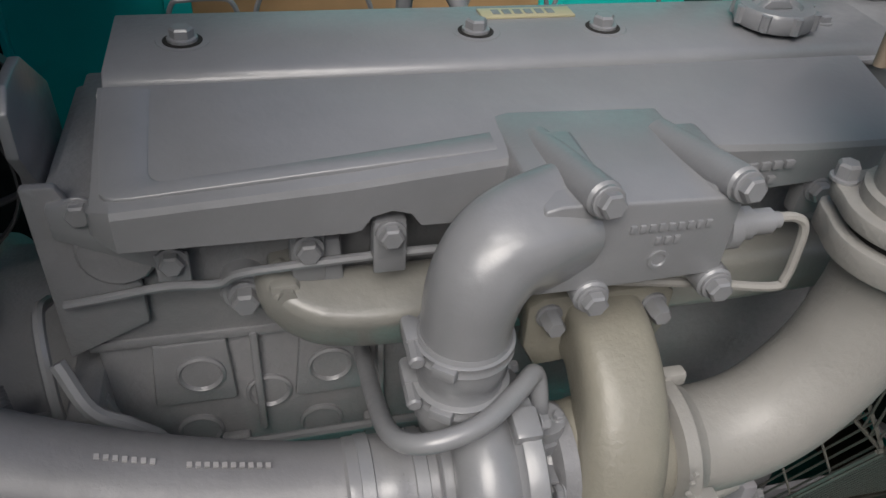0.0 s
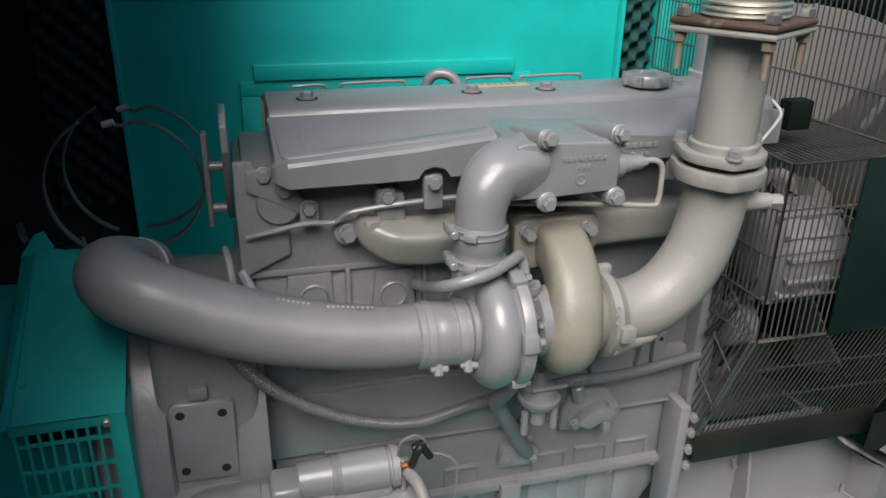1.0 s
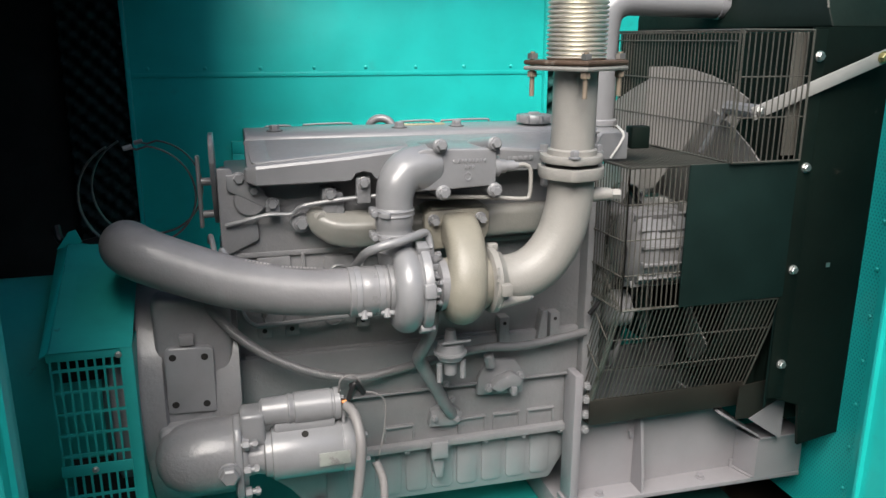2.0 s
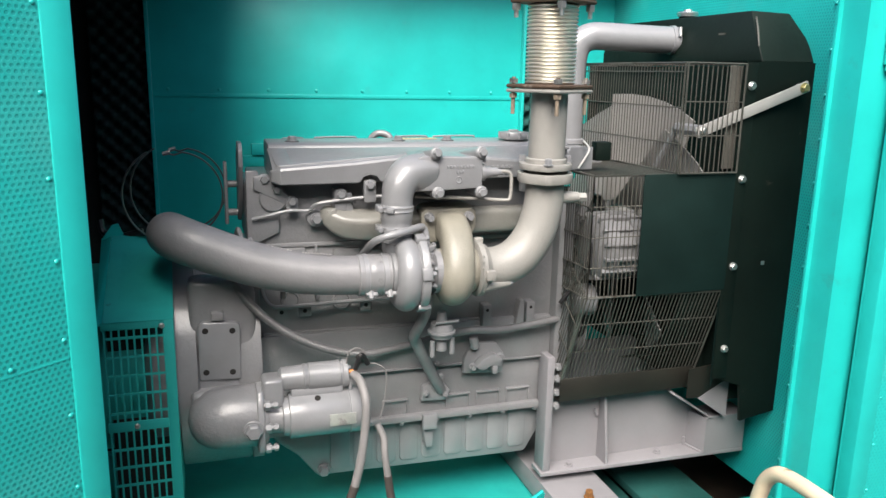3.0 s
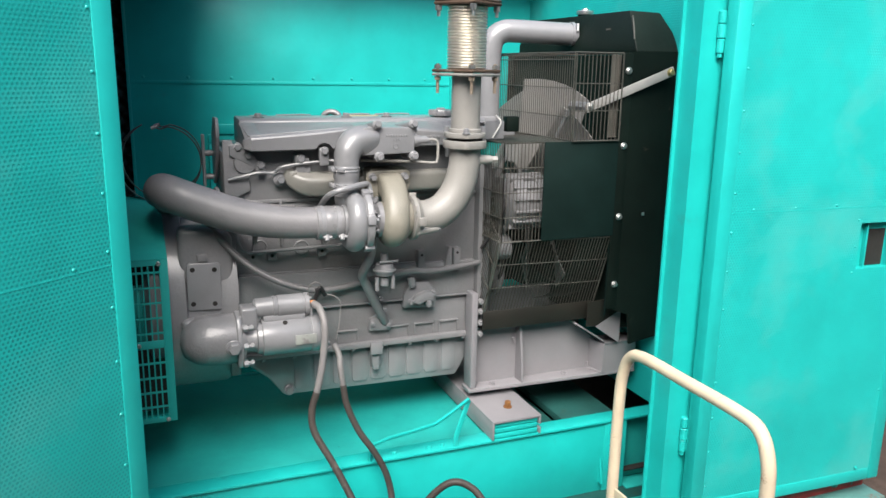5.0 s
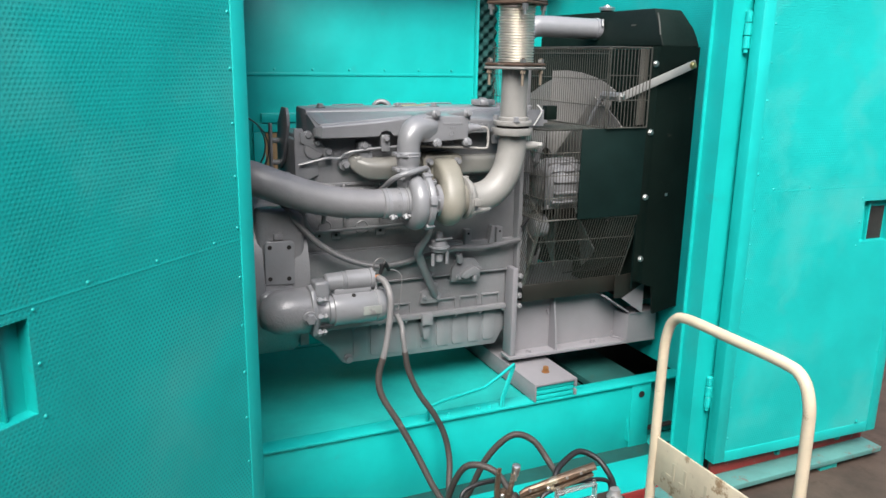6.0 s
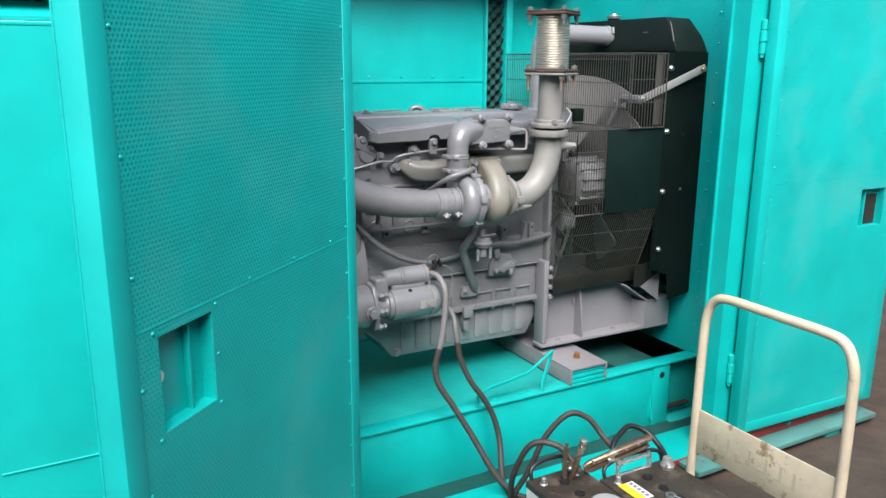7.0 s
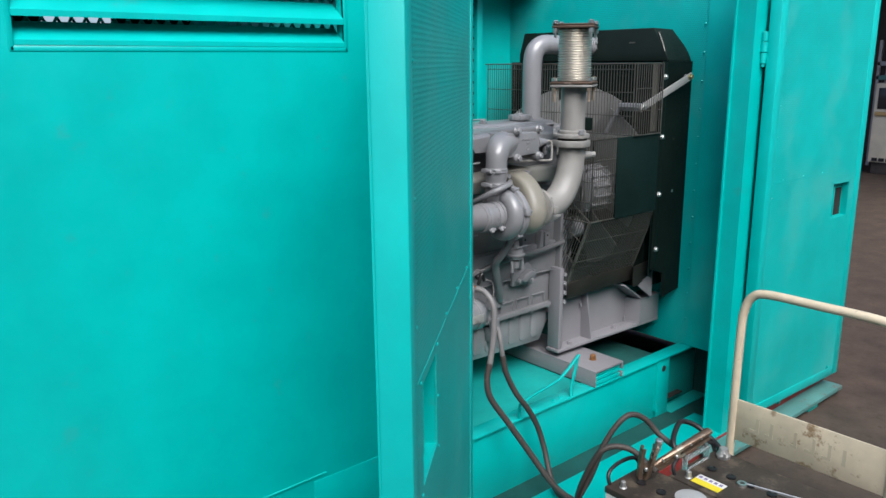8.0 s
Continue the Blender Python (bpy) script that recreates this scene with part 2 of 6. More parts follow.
def single(name, bm, mat, at, label="", category="", group="", kind="", angle=38):
    """A thing of one mesh, with its origin at its base."""
    bmesh.ops.translate(bm, verts=bm.verts, vec=-Vector(at))
    ob = new(name, finish(name, bm, mat, angle))
    ob.location = at
    return tagged(ob, label, category, group, kind)


def join(bm, other):
    me = bpy.data.meshes.new("tmp")
    other.to_mesh(me)
    other.free()
    bm.from_mesh(me)
    bpy.data.meshes.remove(me)
    return bm


def bevel(bm, width, segments=2, limit=30):
    edges = [e for e in bm.edges if len(e.link_faces) == 2 and e.calc_face_angle(0) > radians(limit)]
    if width > 0:
        bmesh.ops.bevel(bm, geom=edges, offset=width, segments=segments, affect="EDGES", profile=0.5, clamp_overlap=True)
    return bm


def box(a, b, bev=0.003, turn=None, bm=None, segments=2):
    t = bmesh.new()
    bmesh.ops.create_cube(t, size=1)
    a, b = Vector(a), Vector(b)
    size, mid = b - a, (a + b) / 2
    for v in t.verts:
        v.co = Vector((v.co.x * size.x, v.co.y * size.y, v.co.z * size.z))
    bevel(t, bev, segments)
    m = Matrix.Translation(mid) @ (turn.to_4x4() if turn else Matrix())
    bmesh.ops.transform(t, matrix=m, verts=t.verts)
    return join(bm, t) if bm else t


def prism(points, axis, lo, hi, bev=0.0, bm=None, segments=2):
    """A closed outline in the plane across axis, drawn out from lo to hi. Outline in the order of the other two axes."""
    t = bmesh.new()
    def place(p, w):
        return {"x": (w, p[0], p[1]), "y": (p[0], w, p[1]), "z": (p[0], p[1], w)}[axis]
    low, high = [t.verts.new(place(p, lo)) for p in points], [t.verts.new(place(p, hi)) for p in points]
    t.faces.new(low[::-1])
    t.faces.new(high)
    n = len(points)
    for i in range(n):
        t.faces.new((low[i], low[(i + 1) % n], high[(i + 1) % n], high[i]))
    bmesh.ops.recalc_face_normals(t, faces=t.faces)
    bevel(t, bev, segments)
    return join(bm, t) if bm else t


def frame_at(direction):
    return Vector(direction).normalized().to_track_quat("Z", "Y").to_matrix()


def lathe(origin, direction, profile, seg=32, bm=None, squash=1.0):
    """Turns a profile of (distance along, radius) round an axis; ends are closed."""
    t = bmesh.new()
    rot, o = frame_at(direction), Vector(origin)
    rings = []
    for d, r in profile:
        if r < 1e-6:
            rings.append([t.verts.new(o + rot @ Vector((0, 0, d)))])
        else:
            rings.append([t.verts.new(o + rot @ Vector((r * math.cos(2 * math.pi * k / seg), squash * r * math.sin(2 * math.pi * k / seg), d))) for k in range(seg)])
    for a, b in zip(rings, rings[1:]):
        if len(a) == 1 and len(b) == 1:
            continue
        for k in range(seg):
            j = (k + 1) % seg
            if len(a) == 1:
                t.faces.new((a[0], b[j], b[k]))
            elif len(b) == 1:
                t.faces.new((a[k], a[j], b[0]))
            else:
                t.faces.new((a[k], a[j], b[j], b[k]))
    if len(rings[0]) > 1:
        t.faces.new(rings[0][::-1])
    if len(rings[-1]) > 1:
        t.faces.new(rings[-1])
    return join(bm, t) if bm else t


def rod(p0, p1, r, r1=None, seg=16, bm=None, bev=0.0):
    p0, p1 = Vector(p0), Vector(p1)
    n = (p1 - p0).length
    r1 = r if r1 is None else r1
    prof = [(0, r), (n, r1)]
    if bev:
        prof = [(0, r - bev), (bev, r), (n - bev, r1), (n, r1 - bev)]
    return lathe(p0, p1 - p0, prof, seg, bm)


def smooth_path(points, steps=8):
    """A Catmull-Rom curve through the points."""
    p = [Vector(q) for q in points]
    p = [2 * p[0] - p[1]] + p + [2 * p[-1] - p[-2]]
    out = []
    for i in range(1, len(p) - 2):
        a, b, c, d = p[i - 1:i + 3]
        for k in range(steps):
            s = k / steps
            out.append(0.5 * ((2 * b) + (c - a) * s + (2 * a - 5 * b + 4 * c - d) * s * s + (3 * b - a - 3 * c + d) * s ** 3))
    out.append(p[-2])
    return out


def tube(points, r, seg=14, steps=8, bm=None, curve=True, ridges=0.0, squash=1.0, closed_ends=True, boxy=None):
    """A pipe along a path; r is one radius or one per point; ridges makes a corrugated hose."""
    t = bmesh.new()
    path = smooth_path(points, steps) if curve else [Vector(q) for q in points]
    n = len(path)
    if isinstance(r, (int, float)):
        radii = [r] * n
    else:
        radii = [float(np.interp(i / (n - 1) * (len(r) - 1), range(len(r)), r)) for i in range(n)]
    normal = None
    rings = []
    for i in range(n):
        tangent = (path[min(i + 1, n - 1)] - path[max(i - 1, 0)]).normalized()
        if normal is None:
            normal = tangent.orthogonal().normalized()
            up = Vector((0, 0, 1))
            if abs(tangent.dot(up)) < 0.95:
                normal = (up - tangent * up.dot(tangent)).normalized()
        normal = (normal - tangent * normal.dot(tangent)).normalized()
        side = tangent.cross(normal)
        rr = radii[i] + (ridges if i % 2 else 0.0)
        e = 1.0 if boxy is None else 2.0 / float(np.interp(i / (n - 1) * (len(boxy) - 1), range(len(boxy)), boxy))
        ring = []
        for k in range(seg):
            c, s = math.cos(2 * math.pi * k / seg), math.sin(2 * math.pi * k / seg)
            ring.append(t.verts.new(path[i] + rr * (math.copysign(abs(c) ** e, c) * normal + squash * math.copysign(abs(s) ** e, s) * side)))
        rings.append(ring)
    for a, b in zip(rings, rings[1:]):
        for k in range(seg):
            j = (k + 1) % seg
            t.faces.new((a[k], a[j], b[j], b[k]))
    if closed_ends:
        t.faces.new(rings[0][::-1])
        t.faces.new(rings[-1])
    return join(bm, t) if bm else t


BOLTS = {}


def bolt(parent, at, direction, r, mat, h=None, washer=True, name="bolt"):
    """A hexagon bolt head on its washer, a part of parent; alike ones share one mesh."""
    h = h or r * 0.9
    key = (round(r, 4), round(h, 4), mat.name, washer)
    if key not in BOLTS:
        bm = bmesh.new()
        if washer:
            lathe((0, 0, 0), (0, 0, 1), [(0, r * 1.18), (r * 0.25, r * 1.18), (r * 0.3, r * 1.1)], 14, bm)
        lathe((0, 0, 0), (0, 0, 1), [(r * 0.2, r * 0.94), (h * 0.8 + r * 0.2, r * 0.94), (h + r * 0.2, r * 0.76)], 6, bm)
        BOLTS[key] = finish("bolt", bm, mat, 25)
    ob = new(name, BOLTS[key])
    ob.parent = parent
    ob.location = Vector(at) - root_place(parent)
    ob.rotation_mode = "QUATERNION"
    ob.rotation_quaternion = Vector(direction).to_track_quat("Z", "Y")
    return ob


RIVETS = {}


def rivet(parent, at, direction, r=0.005, mat=None, name="rivet"):
    mat = mat or teal
    key = (round(r, 4), mat.name)
    if key not in RIVETS:
        RIVETS[key] = finish("rivet", lathe((0, 0, 0), (0, 0, 1), [(0, r), (r * 0.35, r * 0.85), (r * 0.6, r * 0.45), (r * 0.65, 0)], 10), mat)
    ob = new(name, RIVETS[key])
    ob.parent = parent
    ob.location = Vector(at) - root_place(parent)
    ob.rotation_mode = "QUATERNION"
    ob.rotation_quaternion = Vector(direction).to_track_quat("Z", "Y")
    return ob


def sheet_uv(ob, u_dir, v_dir):
    """UVs in metres along two directions, for the perforated sheet."""
    me = ob.data
    layer = me.uv_layers.new(name="metres")
    u_dir, v_dir = Vector(u_dir), Vector(v_dir)
    for loop in me.loops:
        co = me.vertices[loop.vertex_index].co
        layer.data[loop.index].uv = (co.dot(u_dir), co.dot(v_dir))
    return ob


UP, FRONT, RIGHT, LEFT, REAR, DOWN = (0, 0, 1), (0, -1, 0), (1, 0, 0), (-1, 0, 0), (0, 1, 0), (0, 0, -1)

# ---- setting: ground and shed ----
bm = bmesh.new()
bmesh.ops.create_grid(bm, x_segments=60, y_segments=60, size=60)
single("ground", bm, ground_mat, (0, 0, 0), "dirty brown concrete yard floor with stains", "ground", kind="structure")
single("wall_shed", box((13.0, -6.0, 0.0), (13.2, 9.0, 5.0), 0.0), dark_wall, (13.1, 1.5, 0.0), "dark back wall of the workshop shed", "wall", kind="structure")
single("wall_shed_side", box((2.6, 9.0, 0.0), (13.2, 9.2, 5.0), 0.0), dark_wall, (6, 9.1, 0.0), "dark side wall of the workshop shed", "wall", kind="structure")
# roof is out of view; its near edge is set for the cabinet's light
single("shed_roof", box((7.5, -6.0, 4.4), (13.2, 9.0, 4.5), 0.0), dark_wall, (10, 1.5, 4.4), "dark underside of the workshop roof", "roof", kind="structure")

# added out of view to cut the low sky light from the front
single("wall_opposite", box((-9.0, -5.4, 0.0), (7.4, -5.2, 4.4), 0.0), dark_wall, (0, -5.3, 0.0), "unseen dark wall added behind the camera to block low sky light", "wall", kind="structure")

# ---- setting: enclosure ----
FY, BY, TOP = -0.34, 1.30, 2.14          # front plane, back plane, roof
XL, XR, BULK = -2.9, 1.96, 1.27          # ends, and the bulkhead beside the radiator
HL, HR = -0.675, 1.06                    # hinge lines of the two open doors

# floor of the enclosure and its base rail
single("floor_tray", box((XL, -0.345, 0.040), (1.10, -0.140, 0.050), 0.002), teal, (0, -0.2, 0.04), "teal painted base tray along the skid", "base tray", kind="structure")
base = thing("base_rail", (0, -0.36, 0), "red primed steel base rail with teal overspray under the enclosure", "base rail", kind="structure")
part("web", box((1.10, -0.375, 0.05), (XR, -0.36, 0.125), 0.002), red_primer, base)
part("flange", box((0.80, -0.47, 0.028), (XR + 0.01, -0.36, 0.050), 0.002), flange_mat, base, "greyed teal bottom flange")
part("web", box((XL, -0.352, 0.0), (1.10, -0.3455, 0.048), 0.001), red_primer, base)
# shade of the gap beside the skid is given by a dark colour
part("back_lip", box((XL, -0.146, 0.0), (1.10, -0.1405, 0.0398), 0.0), shaded_teal, base, "teal lip of the tray, darkened as if in shade")
part("channel", box((XL, -0.140, 0.001), (1.45, 0.30, 0.005), 0.0), shaded_teal, base, "teal channel beside the skid, its shade put into the colour")
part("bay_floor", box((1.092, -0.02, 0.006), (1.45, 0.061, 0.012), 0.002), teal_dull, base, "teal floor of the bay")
# both plates are added; their dark colour stands for shade in the bay
part("bay_end", box((1.412, -0.35, 0.006), (1.418, 0.062, 0.30), 0.0), shaded_teal, base, "added dark end plate standing for the bay's shade")
part("bay_liner", box((1.102, -0.3585, 0.0), (1.411, -0.353, 0.13), 0.0), shaded_teal, base, "added shade-dark liner over the inner face of the rail")
for x in (1.45, 1.8):
    bolt(base, (x, -0.375, 0.085), FRONT, 0.012, teal_dull)
part("foot", box((1.62, -0.46, 0.0), (1.72, -0.38, 0.03), 0.004), teal_dull, base)

# front wall to the far end, behind the folded door
single("wall_front", box((1.09, FY + 0.02, 0.125), (XR, FY + 0.06, TOP), 0.002), teal, (1.5, FY, 0.125), "teal painted sheet steel side wall of the generator enclosure", "wall", kind="structure")
single("wall_end", box((XR - 0.04, FY + 0.06, 0.05), (XR, BY, TOP), 0.002), teal, (XR, 0.5, 0.05), "teal painted end wall of the generator enclosure", "wall", kind="structure")
single("wall_far_end", box((XL, FY + 0.06, 0.05), (XL + 0.04, BY, TOP), 0.002), teal, (XL, 0.5, 0.05), "teal painted far end wall of the enclosure", "wall", kind="structure")

# the post that carries the hinges of the folded door: a folded channel
bm = prism([(0.985, -0.262), (0.985, -0.255), (1.005, -0.255), (1.005, -0.335), (HR - 0.008, -0.335), (HR - 0.008, -0.29), (1.09, -0.29), (1.09, -0.342), (0.998, -0.342), (0.998, -0.262)], "z", 0.05, TOP, 0.0)
single("post", bm, teal, (1.03, -0.3, 0.05), "teal folded steel door post", "post", kind="structure", angle=20)
single("post_rear", box((1.085, 0.062, 0.012), (1.41, 0.068, 0.299), 0.001), teal_dull, (1.25, 0.065, 0.012), "dull teal steel plate behind the skid end", "plate", kind="structure")

# front wall with the louvred opening
LV = (-1.70, -0.97, 1.755, 2.02)
front = thing("wall_front_louvred", (-1.8, FY, 0.05), "teal painted sheet steel wall with a louvred air opening", "wall", kind="structure")
for a, b in (((XL, 0.05), (LV[0], TOP)), ((LV[1], 0.05), (-0.70, TOP)), ((LV[0], 0.05), (LV[1], LV[2])), ((LV[0], LV[3]), (LV[1], TOP))):
    part("panel", box((a[0], FY, a[1]), (b[0], FY + 0.03, b[1]), 0.0), teal, front)
part("bead", tube([(-1.60, FY - 0.001, 0.632), (-1.30, FY - 0.001, 0.634), (-1.08, FY - 0.001, 0.638)], 0.003, 6, bm=None), teal, front, "thin raised weld line")
part("patch", box((-1.12, FY - 0.004, 0.45), (-0.74, FY, 0.625), 0.002), teal, front, "teal patch plate")
part("frame", box((LV[0] - 0.01, FY - 0.002, LV[2] - 0.012), (LV[1] + 0.01, FY + 0.01, LV[2]), 0.003), teal, front)
part("frame", box((LV[0] - 0.012, FY - 0.002, LV[2] - 0.012), (LV[0], FY + 0.01, LV[3]), 0.003), teal, front)
part("frame", box((LV[1], FY - 0.002, LV[2] - 0.012), (LV[1] + 0.012, FY + 0.01, LV[3]), 0.003), teal, front)
part("louvre_blade", prism([(FY - 0.002, LV[2]), (FY - 0.002, LV[2] + 0.010), (FY + 0.050, LV[2] + 0.046), (FY + 0.050, LV[2] + 0.036)], "x", LV[0], LV[1], 0.0), teal, front)
for k in range(3):
    z = LV[2] + 0.045 + 0.095 * k
    part("louvre_blade", prism([(FY - 0.002, z + 0.008), (FY - 0.002, z + 0.02), (FY + 0.05, z + 0.06), (FY + 0.05, z + 0.052)], "x", LV[0], LV[1], 0.0), teal, front)
bm = bmesh.new()
for k in range(-5, 31):
    x = LV[0] + k * (LV[1] - LV[0]) / 26
    for s in (-1, 1):
        rod((x, FY + 0.075, LV[2] - 0.02), (x + s * 0.17, FY + 0.075, LV[3] + 0.02), 0.0032, seg=5, bm=bm)
part("mesh", bm, teal_dull, front, "expanded metal mesh behind the louvres")
single("post_left", box((-0.77, FY + 0.0, 0.05), (-0.706, FY + 0.07, TOP), 0.003), teal, (-0.73, FY, 0.05), "teal steel door post", "post", kind="structure")

# back wall: opening filled by the closed doors, dark foam either side
rear = thing("wall_back", (0, BY, 0.05), "teal sheet steel back wall with closed doors and foam lining", "wall", kind="structure")
part("door_panel", box((-0.668, BY, 0.30), (0.836, BY + 0.02, TOP), 0.002), teal, rear, "closed teal door panel")
for a, b in (((XL, 0.05), (-1.75, TOP)), ((-0.98, 0.05), (-0.668, TOP)), ((-1.25, 0.05), (-0.98, 1.845)), ((-1.25, 2.02), (-0.98, TOP)), ((-1.75, 0.05), (-1.25, TOP)), ((0.836, 0.05), (XR, TOP)), ((-0.668, 0.05), (0.836, 0.30))):
    part("panel", box((a[0], BY + 0.02, a[1]), (b[0], BY + 0.05, b[1]), 0.0), black_foam if b[0] < -0.6 else teal, rear)
for k in range(9):
    rivet(rear, (-0.60 + 0.185 * k, BY, 1.585), FRONT, 0.007)
part("seam", box((-0.668, BY - 0.003, 1.555), (0.836, BY, 1.570), 0.001), teal, rear)
part("flange", box((-0.668, BY - 0.03, 0.3), (-0.655, BY, TOP), 0.002), teal, rear)
part("flange", box((0.824, BY - 0.03, 0.3), (0.836, BY, TOP), 0.002), teal, rear)
# framed hatch low on the back doors, with brown board in it
hatch = thing("rear_hatch", (0.1, BY, 0.9), "teal framed hatch with a brown board on the back doors", "hatch", kind="structure")
part("frame", box((-0.345, BY - 0.02, 1.29), (0.535, BY - 0.002, 1.335), 0.003), teal, hatch)
part("frame", box((-0.305, BY - 0.028, 1.335), (0.475, BY - 0.002, 1.38), 0.003), teal, hatch)
part("frame", box((-0.345, BY - 0.02, 0.8), (-0.29, BY - 0.002, 1.29), 0.003), teal, hatch)
part("frame", box((0.475, BY - 0.02, 0.8), (0.535, BY - 0.002, 1.29), 0.003), teal, hatch)
part("board", box((-0.29, BY - 0.012, 0.8), (0.475, BY - 0.003, 1.29), 0.002), cardboard, hatch, "brown insulation board")


def egg_crate(x0, x1, z0, z1, step=0.03, deep=0.02):
    """Dimpled acoustic foam standing on the back wall."""
    t = bmesh.new()
    nx, nz = max(2, int((x1 - x0) / step * 4)), int((z1 - z0) / step * 4)
    grid = []
    for i in range(nx + 1):
        col = []
        for k in range(nz + 1):
            x, z = x0 + (x1 - x0) * i / nx, z0 + (z1 - z0) * k / nz
            d = deep * (math.sin(math.pi * x / step) * math.sin(math.pi * z / step))
            col.append(t.verts.new((x, BY - 0.012 - d, z)))
        grid.append(col)
    for i in range(nx):
        for k in range(nz):
            t.faces.new((grid[i][k], grid[i + 1][k], grid[i + 1][k + 1], grid[i][k + 1]))
    return t


single("foam_panel", egg_crate(0.838, 0.94, 0.35, 2.12), foam, (0.89, BY, 0.35), "dark teal specked dimpled acoustic foam strip", "foam", kind="structure")
single("foam_panel_dark", egg_crate(-0.86, -0.67, 1.0, 2.12), shadow_foam, (-0.8, BY, 1.0), "dimpled acoustic foam strip with its shadow put into a dark colour", "foam", kind="structure")
single("rear_post", box((0.945, BY - 0.05, 0.3), (0.985, BY + 0.018, TOP), 0.002), teal, (0.96, BY, 0.3), "teal steel corner post", "post", kind="structure")

# bulkhead: perforated sheet above and beside the radiator
bulk = thing("wall_bulkhead", (BULK, 0.45, 0.05), "teal perforated sheet bulkhead round the radiator", "wall", kind="structure")
ob = part("sheet", box((BULK, 0.03, 0.30), (BULK + 0.03, BY + 0.02, TOP), 0.0), perf, bulk)
sheet_uv(ob, (0, 1, 0), (0, 0, 1))
part("return", box((BULK - 0.005, FY + 0.06, 0.311), (BULK + 0.03, 0.03, TOP), 0.0), teal, bulk)
for k in range(13):
    rivet(bulk, (BULK - 0.005, 0.045, 0.45 + 0.13 * k), LEFT, 0.006)

# roof and partition; dark foam inside the roof
# out of view; its right edge is set to shade the left interior
single("ceiling", box((XL, FY, TOP), (-0.36, BY + 0.05, TOP + 0.04), 0.0), black_foam, (-1.8, 0.5, TOP), "unseen dark foam lined roof shading the alternator", "ceiling", kind="structure")
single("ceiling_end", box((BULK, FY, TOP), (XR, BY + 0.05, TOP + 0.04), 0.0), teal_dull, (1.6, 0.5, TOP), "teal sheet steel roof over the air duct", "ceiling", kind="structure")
# added above the view to keep light off the upper back wall
single("ceiling_rear", box((-0.36, 1.04, TOP), (BULK, BY + 0.05, TOP + 0.04), 0.0), teal_dull, (0.4, 1.1, TOP), "unseen teal sheet strip added to shade the back doors", "ceiling", kind="structure")
single("roof_edge", box((-0.36, FY, TOP), (BULK, FY + 0.05, TOP + 0.04), 0.0), teal, (0.3, FY, TOP), "teal roof edge beam over the open doors", "trim", kind="structure")
single("roof_skin", box((XL, FY, TOP + 0.0405), (-0.36, BY + 0.05, TOP + 0.055), 0.003), teal, (-1.6, 0.5, TOP + 0.04), "teal sheet steel outer roof of the enclosure", "roof", kind="structure")
# added screen, placed so the camera misses the bright rear opening
single("roof_baffle", box((-0.90, -0.26, 1.95), (-0.87, BY - 0.03, TOP), 0.0), black_foam, (-0.885, 0.5, 1.95), "added black screen hiding the bright rear opening from the doorway", "baffle", kind="structure")
single("wall_partition", box((-1.62, 0.0, 0.05), (-1.58, BY, 1.70), 0.0), black_foam, (-1.6, 0.5, 0.05), "black foam lined partition behind the alternator", "wall", kind="structure")


def perforated_lining(name, parent, w, z0, z1, hole, y, mat, back=0.004):
    """Door lining with an opening (x0, x1, z0, z1), in the door's own x and z, as one sheet with real thickness."""
    t = bmesh.new()
    hx0, hx1, hz0, hz1 = hole
    for a, b, c, d in ((0.05, w - 0.05, z0, hz0), (0.05, w - 0.05, hz1, z1), (0.05, hx0, hz0, hz1), (hx1, w - 0.05, hz0, hz1)):
        box((a, y, c), (b, y + back, d), 0.0, bm=t)
    ob = new(name, finish(name, t, mat))
    ob.parent = parent
    sheet_uv(ob, (1, 0, 0), (0, 0, 1))
    return ob


